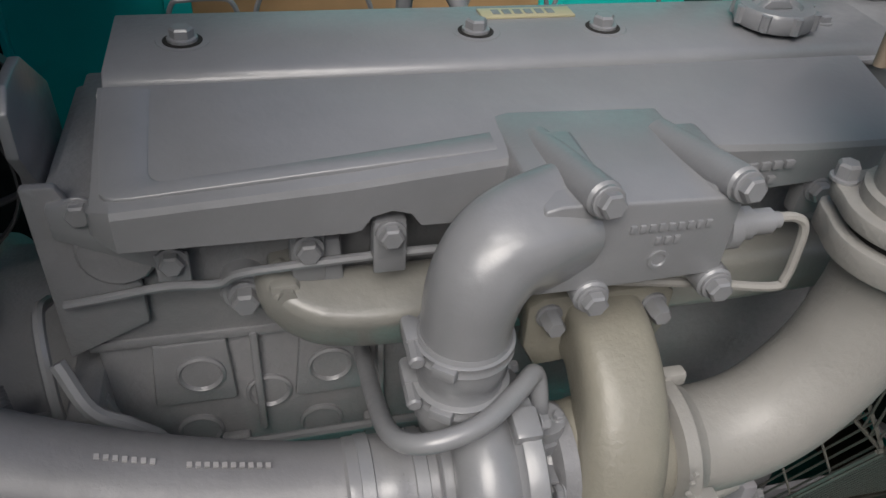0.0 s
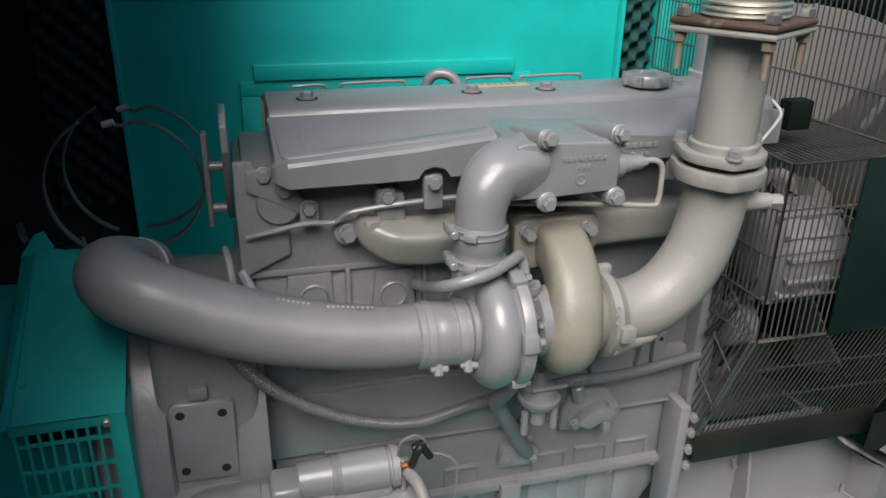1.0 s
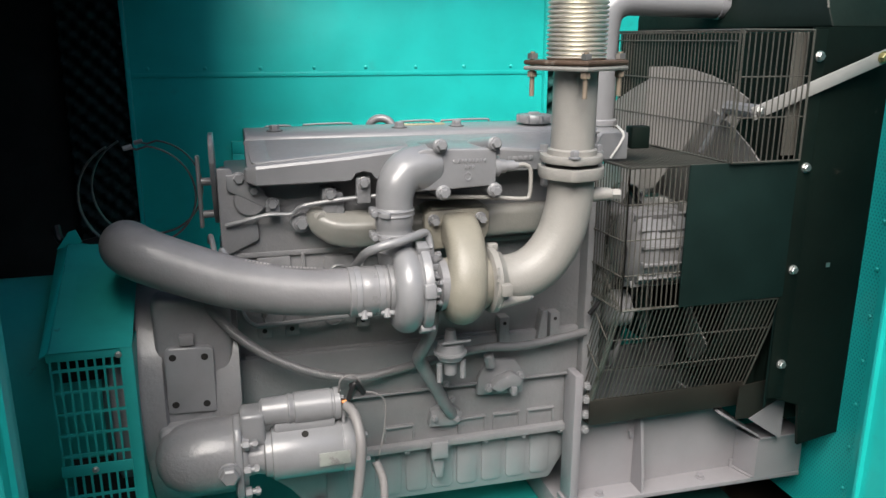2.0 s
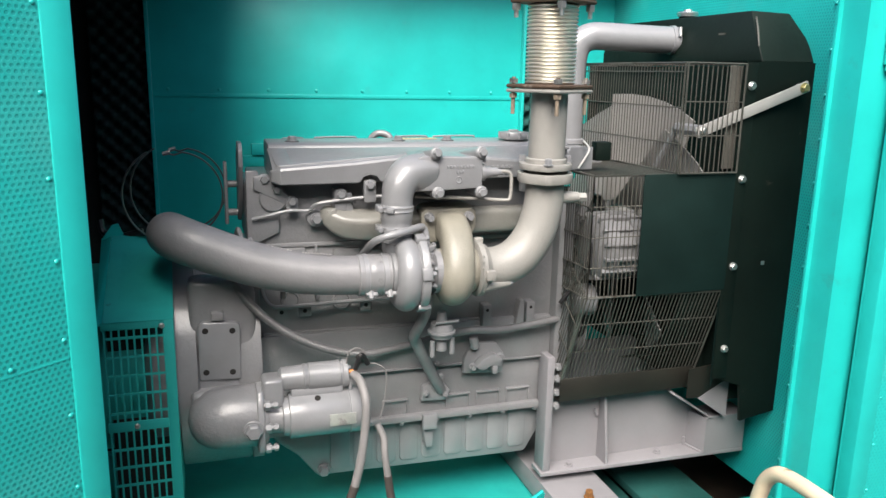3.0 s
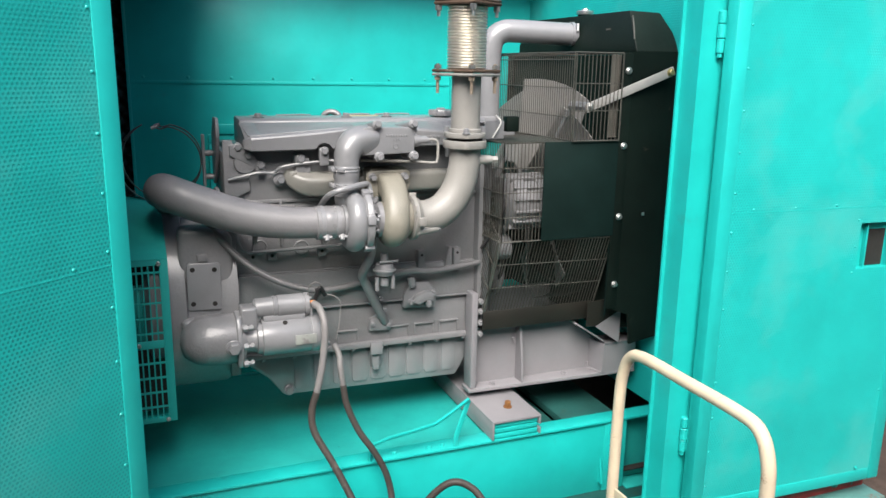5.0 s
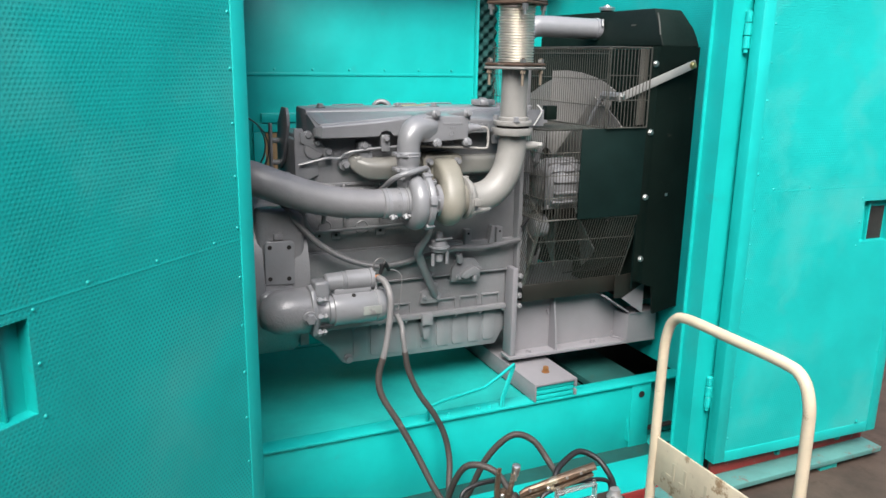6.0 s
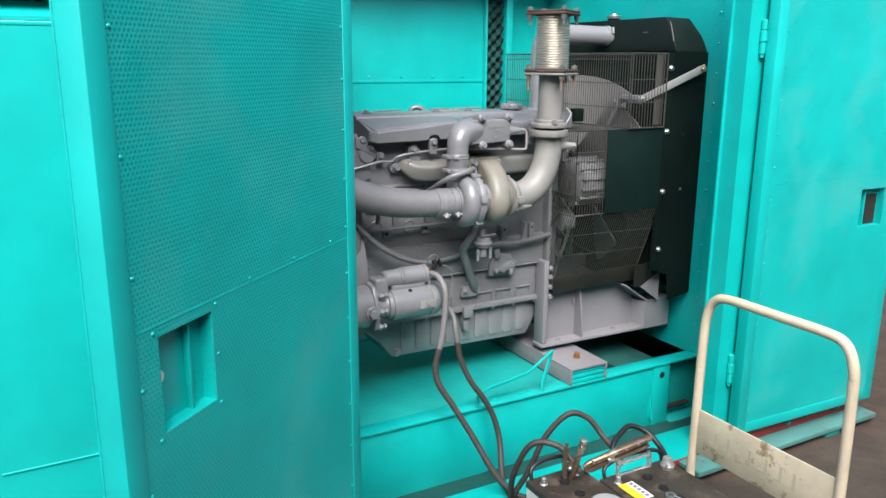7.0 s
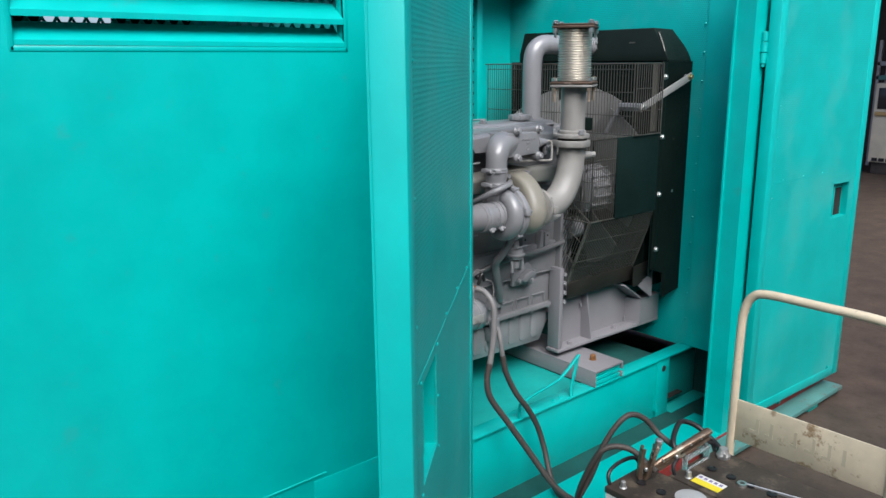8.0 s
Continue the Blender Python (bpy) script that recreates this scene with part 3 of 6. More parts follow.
def make_door(name, w, z0, z1, hole, label, mirror=False, deep=0.05, sheet=perf):
    """A hollow sheet door, hinge edge at x = 0, inner face towards -y at y = 0, with its lining, latch pocket and rivets."""
    door = tagged(new(name), label, "door", "", "structure")
    s = -1 if mirror else 1

    def piece(kind, t, mat, lab="", parent=door):
        if mirror:
            bmesh.ops.transform(t, matrix=Matrix.Diagonal((-1, 1, 1, 1)), verts=t.verts)
        ob = new(kind, finish(kind, t, mat))
        ob.parent = parent
        return tagged(ob, lab)

    piece("skin", box((0, deep - 0.004, z0), (w, deep, z1), 0.0), teal, "outer teal sheet")
    piece("edge_frame", box((0, 0.0, z0), (0.052, deep - 0.003, z1), 0.004), teal_chipped)
    piece("edge_frame", box((w - 0.052, 0.0, z0), (w, deep - 0.003, z1), 0.004), teal_chipped)
    piece("edge_frame", box((0.052, 0.0, z0), (w - 0.052, deep - 0.003, z0 + 0.045), 0.003), teal)
    piece("edge_frame", box((0.052, 0.0, z1 - 0.045), (w - 0.052, deep - 0.003, z1), 0.003), teal)
    lin = perforated_lining("lining", door, w, z0 + 0.03, z1 - 0.03, hole, 0.003, sheet)
    if mirror:
        for v in lin.data.vertices:
            v.co.x = -v.co.x
        lin.data.flip_normals()
    tagged(lin, "teal perforated inner lining")
    hx0, hx1, hz0, hz1 = hole
    pocket = piece("latch_pocket", box((hx0 - 0.004, 0.036, hz0 - 0.004), (hx1 + 0.004, 0.041, hz1 + 0.004), 0.0), teal, "recessed latch pocket")
    for a, b in (((hx0 - 0.004, hz0 - 0.004), (hx0, hz1 + 0.004)), ((hx1, hz0 - 0.004), (hx1 + 0.004, hz1 + 0.004)), ((hx0, hz0 - 0.004), (hx1, hz0)), ((hx0, hz1), (hx1, hz1 + 0.004))):
        piece("wall", box((a[0], 0.0075, a[1]), (b[0], 0.036, b[1]), 0.0), teal, parent=pocket)
    mid = (hz0 + hz1) / 2
    xk = hx1 - 0.03
    if mirror:
        # white discs stand in for daylight through the latch openings
        for dz, r in ((0.0, 0.014), (0.035, 0.005), (-0.035, 0.005)):
            piece("latch_hole", rod((xk, 0.034, mid + dz), (xk, 0.0365, mid + dz), r, seg=16), white_plastic, "white disc put in for daylight through the latch opening", parent=pocket)
    else:
        # flat black plate gives the shade inside the open slot
        piece("latch_slot", box((hx0 + 0.075, 0.0345, hz0 + 0.002), (hx1 - 0.004, 0.0362, hz1 - 0.03), 0.0), black_foam, "black plate standing for the unlit open latch slot", parent=pocket)
    piece("ledge", box((hx0 + 0.05, 0.02, hz0), (hx0 + 0.056, 0.036, hz1), 0.001), teal, parent=pocket)
    spots = [(0.06, z0 + 0.1 + 0.13 * k) for k in range(int((z1 - z0 - 0.15) / 0.13))] + [(w - 0.06, z0 + 0.16 + 0.21 * k) for k in range(int((z1 - z0 - 0.15) / 0.21))]
    spots += [(w * 0.16, 1.208), (w * 0.36, 1.208), (w * 0.56, 1.208)]
    spots += [(hx0 - 0.014, hz0 - 0.012), (hx0 - 0.014, hz1 + 0.012), (hx0 - 0.014, mid), (hx1 + 0.012, hz1 + 0.01), (hx1 + 0.012, hz0 - 0.01)]
    for x, z in spots:
        rivet(door, (s * x, 0.0032, z), FRONT, 0.0045)
    seam = piece("seam", box((0.055, 0.0022, 1.197), (w - 0.055, 0.003, 1.1995), 0.0), teal)
    seam.matrix_basis = Matrix()
    bolt(door, (s * (w - 0.12), 0.0, z0 + 0.06), FRONT, 0.006, teal, name="latch_pin")
    return door


def hinge(x, y, z):
    h = thing("hinge", (x, y, z), "teal painted barrel hinge", "hinge", "door hinges", "structure")
    part("knuckle", rod((x, y, z - 0.065), (x, y, z - 0.022), 0.012, seg=14, bev=0.002), teal, h)
    part("knuckle", rod((x, y, z - 0.020), (x, y, z + 0.022), 0.0135, seg=14, bev=0.002), teal, h)
    part("knuckle", rod((x, y, z + 0.024), (x, y, z + 0.062), 0.012, seg=14, bev=0.002), teal, h)
    part("pin", rod((x, y, z - 0.078), (x, y, z - 0.066), 0.008, seg=10), teal, h)
    return h


# the folded door, and the door swung far out
door_2 = make_door("door_2", 0.87, 0.125, 2.06, (0.61, 0.765, 0.975, 1.14), "teal steel enclosure door folded back, perforated lining", sheet=perf_clogged)
door_2.matrix_basis = pose(HR + 0.012, -0.412, 0, 0, 0, -2.2)
door_1 = make_door("door_1", 0.93, 0.09, 2.06, (0.660, 0.820, 0.985, 1.176), "teal steel enclosure door swung wide open, perforated lining", mirror=True, deep=0.058)
door_1.matrix_basis = pose(-0.672, -0.484, 0, 0, 0, 41.7)
for z in (0.41, 1.765):
    hinge(HR + 0.006, -0.352, z)
    hinge(-0.715, -0.405, z)

# ---- skid ----
skid = thing("skid", (0, 0.45, 0.03), "teal painted steel skid beams under the generator set", "skid frame")
part("web", box((-2.0, 0.012, 0.0055), (1.090, 0.022, 0.300), 0.001), teal, skid)
part("top_flange", box((-2.0, 0.0, 0.300), (1.265, 0.075, 0.310), 0.002), teal, skid)
part("flange_end", box((1.2655, 0.0, 0.300), (1.354, 0.029, 0.310), 0.001), teal, skid)
part("end_plate", box((0.990, 0.006, 0.0055), (1.090, 0.012, 0.299), 0.002), teal, skid)
part("hole", rod((1.041, 0.0045, 0.250), (1.041, 0.0062, 0.250), 0.015, seg=18), black_foam, skid, "dark drilled hole")
part("gusset", prism([(0.012, 0.045), (-0.012, 0.045), (0.012, 0.15)], "x", 0.975, 0.983, 0.0), teal, skid)
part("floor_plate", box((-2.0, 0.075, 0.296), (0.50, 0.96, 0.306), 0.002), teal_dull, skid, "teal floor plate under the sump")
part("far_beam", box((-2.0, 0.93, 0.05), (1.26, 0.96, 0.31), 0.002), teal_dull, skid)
# shade in the pit is put into the colour of plate and beam
part("pit_plate", box((0.50, 0.080, 0.235), (0.862, 0.93, 0.245), 0.002), shaded_teal, skid, "teal plate low in the pit, coloured dark for shade")
part("cross_beam", box((0.866, 0.080, 0.250), (1.105, 0.93, 0.280), 0.003), shaded_teal, skid, "teal cross beam in the pit, coloured dark for shade")
# near-black sheet stands for the deep shade at the bottom
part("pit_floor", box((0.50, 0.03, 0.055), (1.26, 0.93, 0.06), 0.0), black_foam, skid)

# bent strap welded to the flange
strap = thing("bent_strap", (0.25, 0.02, 0.31), "bent teal strip of flat bar on the skid flange", "bracket")
bm = tube([(0.035, 0.012, 0.312), (0.040, 0.012, 0.366), (0.10, 0.012, 0.382), (0.19, 0.012, 0.394), (0.275, 0.012, 0.408), (0.335, 0.014, 0.440), (0.408, 0.022, 0.480)], 0.014, 8, 6, curve=False, squash=0.5)
part("strip", bm, teal, strap)
part("strip", tube([(0.408, 0.024, 0.474), (0.388, 0.020, 0.42), (0.360, 0.014, 0.35), (0.357, 0.012, 0.310)], 0.012, 8, curve=False, squash=0.5), teal, strap)
for x in (0.13, 0.26, 0.31):
    bolt(strap, (x, 0.03, 0.310), UP, 0.008, teal)

# ---- engine bed ----
bed = thing("engine_bed", (0.8, 0.45, 0.31), "grey painted steel engine and radiator support frame", "support frame")
bm = box((0.495, -0.005, 0.376), (0.695, 0.93, 0.386), 0.002)
box((0.495, -0.005, 0.312), (0.503, 0.93, 0.378), 0.001, bm=bm)
box((0.687, -0.005, 0.350), (0.695, 0.93, 0.378), 0.001, bm=bm)
box((0.687, -0.005, 0.312), (0.695, 0.93, 0.336), 0.001, bm=bm)
part("cross_channel", bm, grey_frame, bed)
for z in (0.314, 0.336, 0.357):
    part("packer", box((0.506, 0.004, z), (0.685, 0.30, z + 0.017), 0.002), teal, bed, "teal packing plate")
bolt(bed, (0.605, 0.098, 0.386), UP, 0.014, brass, h=0.022)
part("web", prism([(0.50, 0.425), (1.238, 0.425), (1.238, 0.548), (1.085, 0.550), (0.95, 0.645), (0.93, 0.70), (0.50, 0.70)], "y", 0.27, 0.28, 0.0), grey_frame, bed)
part("bottom_flange", prism([(0.49, 0.208), (1.240, 0.188), (1.240, 0.282), (0.49, 0.282)], "z", 0.412, 0.425, 0.0015), grey_frame, bed)
part("mount_plate", box((0.498, 0.214, 0.425), (0.524, 0.285, 0.812), 0.006), grey_frame, bed)
part("rib", prism([(0.27, 0.425), (0.206, 0.425), (0.215, 0.50), (0.245, 0.69), (0.27, 0.69)], "x", 0.718, 0.726, 0.0), grey_frame, bed)
part("rib", prism([(1.062, 0.269), (1.082, 0.190), (1.088, 0.190), (1.070, 0.269)], "z", 0.425, 0.550, 0.0), grey_frame, bed)
part("end_plate", prism([(1.089, 0.192), (1.238, 0.190), (1.238, 0.196), (1.089, 0.198)], "z", 0.425, 0.551, 0.0), grey_frame, bed)
part("end_sheet", prism([(1.086, 0.186), (1.242, 0.184), (1.242, 0.276), (1.086, 0.276)], "z", 0.5515, 0.557, 0.0), grey_frame, bed)
part("end_top", prism([(0.948, 0.647), (1.083, 0.558), (1.085, 0.564), (0.952, 0.653)], "y", 0.192, 0.430, 0.0), grey_frame, bed)
part("weld_stub", rod((1.052, 0.262, 0.425), (1.054, 0.264, 0.452), 0.005, seg=8), grey_frame, bed)
part("weld_bead", tube([(1.056, 0.262, 0.428), (1.066, 0.225, 0.428), (1.076, 0.192, 0.428)], 0.0045, 6), grey_frame, bed)
part("foot_plate", prism([(1.02, 0.640), (1.135, 0.560), (1.135, 0.702)], "y", 0.165, 0.169, 0.0), grey_frame, bed, "grey foot plate with a torn edge")
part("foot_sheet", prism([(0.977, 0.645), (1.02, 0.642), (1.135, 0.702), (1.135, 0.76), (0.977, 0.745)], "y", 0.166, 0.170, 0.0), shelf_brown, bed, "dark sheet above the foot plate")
part("far_web", box((0.50, 0.62, 0.425), (1.225, 0.63, 0.70), 0.001), grey_frame, bed)
for at in ((0.60, 0.235, 0.425), (0.93, 0.235, 0.425)):
    bolt(bed, at, UP, 0.012, grey_frame)
for z in (0.645, 0.69, 0.735, 0.775):
    bolt(bed, (0.537, 0.226, z), FRONT, 0.011, grey_cast)
part("stud", rod((0.707, 0.262, 0.577), (0.70, 0.262, 0.600), 0.006, seg=8), grey_frame, bed)

# ---- diesel engine ----
engine = thing("diesel_engine", (0.08, 0.42, 0.45), "grey painted six cylinder turbo diesel engine on the skid", "engine")

# crankcase: upper face, ledge, lower skirt, pan rail
block = part("block", box((-0.365, 0.272, 0.93), (0.535, 0.60, 1.19), 0.006), grey_cast, engine)
part("crankcase", box((-0.365, 0.255, 0.795), (0.53, 0.62, 0.932), 0.006), grey_cast, engine)
part("lower_crankcase", box((-0.355, 0.270, 0.64), (0.527, 0.61, 0.797), 0.004), grey_cast, engine)
bm = box((-0.35, 0.250, 0.626), (0.527, 0.625, 0.646), 0.003)
part("pan_rail", bm, grey_cast, engine)
for k in range(7):
    x = 0.02 + 0.10 * k if k < 5 else None
    if x is not None and not 0.10 < x < 0.17:
        rim_bm = box((x - 0.030, 0.260, 0.691), (x + 0.050, 0.274, 0.698), 0.003)
        box((x - 0.030, 0.263, 0.652), (x - 0.025, 0.274, 0.694), 0.002, bm=rim_bm)
        box((x + 0.045, 0.263, 0.652), (x + 0.050, 0.274, 0.694), 0.002, bm=rim_bm)
        part("rail_pocket", rim_bm, grey_cast, block)
part("ledge", box((-0.35, 0.262, 0.930), (0.30, 0.274, 0.938), 0.002), grey_cast, block)
part("ledge", box((-0.26, 0.248, 0.796), (0.53, 0.257, 0.802), 0.002), grey_cast, block)
part("head_seam", box((-0.37, 0.262, 1.184), (0.53, 0.272, 1.196), 0.002), grey_cast, block)
# core plugs, pads and tapped tabs on the side of the block
for x, z, y in ((-0.262, 1.136, 0.262), (-0.117, 1.127, 0.262), (-0.190, 1.085, 0.272), (0.02, 1.10, 0.272), (-0.275, 1.03, 0.272), (-0.13, 1.02, 0.272)):
    part("core_plug", lathe((x, y + 0.001, z), FRONT, [(0, 0.027), (0.005, 0.027), (0.007, 0.024), (0.003, 0.021), (0.003, 0.0)], 24), grey_cast, block)
for x0, x1, z0, z1 in ((-0.318, -0.226, 1.088, 1.183), (-0.160, -0.074, 1.078, 1.176)):
    part("pad", prism([(x0, z0), (x1, z0), (x1 - 0.004, z1), (x0 + 0.010, z1)], "y", 0.261, 0.274, 0.004), grey_cast, block)
part("rib", box((-0.205, 0.258, 1.03), (-0.196, 0.274, 1.19), 0.003), grey_cast, block)
part("rib", box((-0.062, 0.258, 1.03), (-0.053, 0.274, 1.19), 0.003), grey_cast, block)
for x, z in ((-0.235, 1.0), (-0.06, 1.005), (-0.30, 1.0)):
    part("boss", box((x - 0.017, 0.258, z - 0.018), (x + 0.017, 0.274, z + 0.018), 0.003), grey_cast, block)
    part("bolt_hole", rod((x, 0.2575, z), (x, 0.2585, z), 0.006, seg=10), black_foam, block)
for x in (0.307, 0.449):
    part("tab", box((x - 0.014, 0.235, 0.905), (x + 0.014, 0.272, 0.985), 0.004), grey_cast, block)
    part("bolt_hole", rod((x, 0.2345, 0.968), (x, 0.2355, 0.968), 0.005, seg=10), black_foam, block)
part("web", prism([(0.40, 0.90), (0.43, 0.90), (0.43, 0.99), (0.415, 0.99)], "y", 0.24, 0.274, 0.003), grey_cast, block)
part("rear_plate", box((-0.395, 0.20, 0.60), (-0.362, 0.66, 1.15), 0.004), grey_cast, engine)
part("timing_case", box((0.53, 0.23, 0.66), (0.58, 0.66, 1.30), 0.008), grey_cast, engine)

# sump with drawn flutes
sump = part("sump", prism([(-0.33, 0.627), (0.526, 0.627), (0.524, 0.535), (0.476, 0.452), (-0.203, 0.462), (-0.258, 0.535), (-0.33, 0.595)], "y", 0.292, 0.60, 0.012), grey, engine)
for k in range(9):
    x = -0.135 + 0.072 * k
    part("flute", prism([(x - 0.028, 0.620), (x + 0.028, 0.620), (x + 0.0305, 0.600), (x + 0.0305, 0.492), (x + 0.022, 0.480), (x - 0.022, 0.480), (x - 0.0305, 0.492), (x - 0.0305, 0.600)], "y", 0.286, 0.298, 0.005), grey, sump)
bolt(engine, (-0.185, 0.290, 0.484), FRONT, 0.017, grey)
for k in range(8):
    bolt(engine, (-0.28 + 0.11 * k, 0.262, 0.625), DOWN, 0.009, grey)
part("rail_clip", box((0.11, 0.232, 0.602), (0.155, 0.251, 0.650), 0.003), grey, engine)
part("dipstick_pad", prism([(0.115, 0.603), (0.15, 0.603), (0.145, 0.535), (0.125, 0.535)], "y", 0.25, 0.29, 0.003), grey, engine)

# cylinder head
part("cylinder_head", box((-0.37, 0.265, 1.19), (0.53, 0.55, 1.375), 0.006), grey_cast, engine)
part("head_rear_plate", prism([(-0.385, 1.19), (-0.30, 1.23), (-0.30, 1.28), (-0.355, 1.40), (-0.385, 1.40)], "y", 0.250, 0.262, 0.004), grey_cast, engine)
part("head_rear_body", box((-0.385, 0.262, 1.19), (-0.35, 0.55, 1.36), 0.008), grey_cast, engine)

# rocker cover: lid on a flange, slightly crowned
cover = part("rocker_cover", prism([(0.350, 1.375), (0.346, 1.446), (0.351, 1.455), (0.360, 1.460), (0.494, 1.464), (0.506, 1.454), (0.510, 1.375)], "x", -0.316, 0.60, 0.004), grey, engine)
part("lid_lip", box((-0.320, 0.334, 1.440), (0.60, 0.348, 1.447), 0.002), chipped_lip, cover, "pale chipped seam of the cover")
for x in (-0.242, 0.074, 0.228):
    part("cover_seat", lathe((x, 0.422, 1.4605), UP, [(0, 0.029), (0.001, 0.029), (0.0015, 0.0275), (0.0005, 0.025)], 20), grey_cast, cover)
    # shade of the bolt recess is drawn as a flat black disc
    part("bolt_well", lathe((x, 0.422, 1.4612), UP, [(0, 0.0205), (0.0012, 0.0205)], 24), black_foam, cover, "black disc drawn as the shaded gap round the bolt")
    bolt(engine, (x, 0.422, 1.4620), UP, 0.0135, grey, h=0.012)
# oil filler cap with grips
cap = part("filler_cap", lathe((0.443, 0.410, 1.460), UP, [(0, 0.030), (0.006, 0.030), (0.006, 0.045), (0.010, 0.047), (0.024, 0.047), (0.028, 0.044), (0.029, 0.030), (0.024, 0.028), (0.024, 0)], 28), grey, engine)
for k in range(8):
    a = 2 * math.pi * k / 8
    part("grip", rod((0.443 + 0.046 * math.cos(a), 0.410 + 0.046 * math.sin(a), 1.468), (0.443 + 0.046 * math.cos(a), 0.410 + 0.046 * math.sin(a), 1.487), 0.006, seg=8), grey, cap)
part("latch", prism([(0.418, 1.484), (0.463, 1.484), (0.453, 1.495), (0.428, 1.495)], "y", 0.403, 0.417, 0.002), grey, cap)
bolt(engine, (0.518, 0.415, 1.461), UP, 0.011, grey)
# maker's plate with unreadable marks
mk = part("maker_plate", box((0.090, 0.452, 1.4628), (0.205, 0.480, 1.466), 0.0008), plate_yellow, engine, "pale maker's plate")
for k in range(6):
    part("mark", box((0.105 + 0.0135 * k, 0.459, 1.4658), (0.114 + 0.0135 * k, 0.473, 1.4667), 0.0), grey_cast, mk, "dark worn mark")
# breather hoop and injector pipes behind the cover
part("breather_hoop", tube([(0.02, 0.57, 1.42), (0.022, 0.565, 1.455), (0.042, 0.56, 1.472), (0.07, 0.55, 1.468), (0.085, 0.54, 1.445), (0.088, 0.535, 1.43)], 0.011, 10), grey, engine)
for x0, x1, z in ((-0.16, -0.03, 1.462), (-0.26, -0.19, 1.460), (0.10, 0.20, 1.464), (0.22, 0.36, 1.464)):
    part("fuel_pipe", tube([(x0 - 0.01, 0.55, 1.42), (x0, 0.545, z - 0.005), (x0 + 0.015, 0.545, z), (x1 - 0.015, 0.545, z + 0.001), (x1, 0.545, z - 0.006), (x1 + 0.01, 0.55, 1.42)], 0.0032, 7, 5), grey, engine)

# intake manifold: sloping cast box in front of the cover; it deepens to the middle
man = bmesh.new()
rows = []
for x, zr, zl, yf in ((-0.318, 1.404, 1.372, 0.196), (-0.300, 1.411, 1.366, 0.182), (-0.100, 1.425, 1.368, 0.180), (-0.090, 1.426, 1.370, 0.180), (-0.080, 1.427, 1.384, 0.180), (-0.062, 1.429, 1.389, 0.180), (-0.044, 1.431, 1.384, 0.180), (-0.034, 1.432, 1.370, 0.180), (0.055, 1.441, 1.370, 0.180), (0.20, 1.440, 1.372, 0.182), (0.36, 1.426, 1.374, 0.190), (0.52, 1.415, 1.376, 0.205)):
    rows.append([man.verts.new(p) for p in ((x, 0.342, 1.450), (x, yf + 0.012, zr + 0.004), (x, yf + 0.003, zr), (x, yf, zr - 0.006), (x, yf + 0.002, zl + 0.004), (x, yf + 0.010, zl), (x, 0.342, 1.362))])
for a, b in zip(rows, rows[1:]):
    for k in range(7):
        man.faces.new((a[k], a[(k + 1) % 7], b[(k + 1) % 7], b[k]))
man.faces.new(rows[0][::-1])
man.faces.new(rows[-1])
manifold = part("intake_manifold", man, grey, engine, angle=28)
# raised margin round the recessed panel on its slope
def slope_z(x, y):
    zr = 1.411 + (x + 0.300) * 0.0805
    return zr + 0.004 + (1.446 - zr) * (y - 0.192) / 0.150


def margin(inner, outer, high=0.0024):
    """A band lying on the slope between two lines of (x, y), with its edges turned down into it."""
    t = bmesh.new()
    cols = []
    for (xi, yi), (xo, yo) in zip(inner, outer):
        mx, my = (xo - xi) * 0.06, (yo - yi) * 0.06
        cols.append([t.verts.new((x, y, slope_z(x, y) + h)) for x, y, h in ((xi, yi, -0.003), (xi, yi, high * 0.5), (xi + mx, yi + my, high), (xo - mx, yo - my, high), (xo, yo, high * 0.5), (xo, yo, -0.003))])
    for a, b in zip(cols, cols[1:]):
        for k in range(5):
            t.faces.new((a[k], b[k], b[k + 1], a[k + 1]))
    return t


inner = [(-0.270, 0.334), (-0.270, 0.26), (-0.269, 0.222), (-0.266, 0.215), (-0.260, 0.2105), (-0.250, 0.2095), (-0.10, 0.2135), (-0.03, 0.217), (0.035, 0.222)]
outer = [(-0.314, 0.336), (-0.312, 0.26), (-0.308, 0.205), (-0.303, 0.198), (-0.296, 0.1945), (-0.28, 0.1935), (-0.10, 0.1935), (-0.03, 0.1935), (0.035, 0.1935)]
part("margin", margin(inner, outer), grey, manifold, angle=50)
part("end_foot", rod((-0.305, 0.215, 1.372), (-0.305, 0.215, 1.405), 0.020, seg=14, bev=0.004), grey, manifold)
for x, z, y in ((-0.062, 1.364, 0.190), (0.40, 1.366, 0.200)):
    part("lug", box((x - 0.017, y - 0.002, z - 0.035), (x + 0.017, y + 0.02, z + 0.012), 0.006), grey, engine)
    bolt(engine, (x, y - 0.002, z), FRONT, 0.0125, grey)
# raised casting marks that cannot be read
for k in range(5):
    part("cast_mark", box((0.285 + 0.014 * k, 0.1855, 1.402), (0.295 + 0.014 * k, 0.19, 1.411), 0.0008), grey, manifold)
for k in range(3):
    part("cast_mark", box((0.30 + 0.013 * k, 0.185, 1.386), (0.308 + 0.013 * k, 0.19, 1.394), 0.0008), grey, manifold)

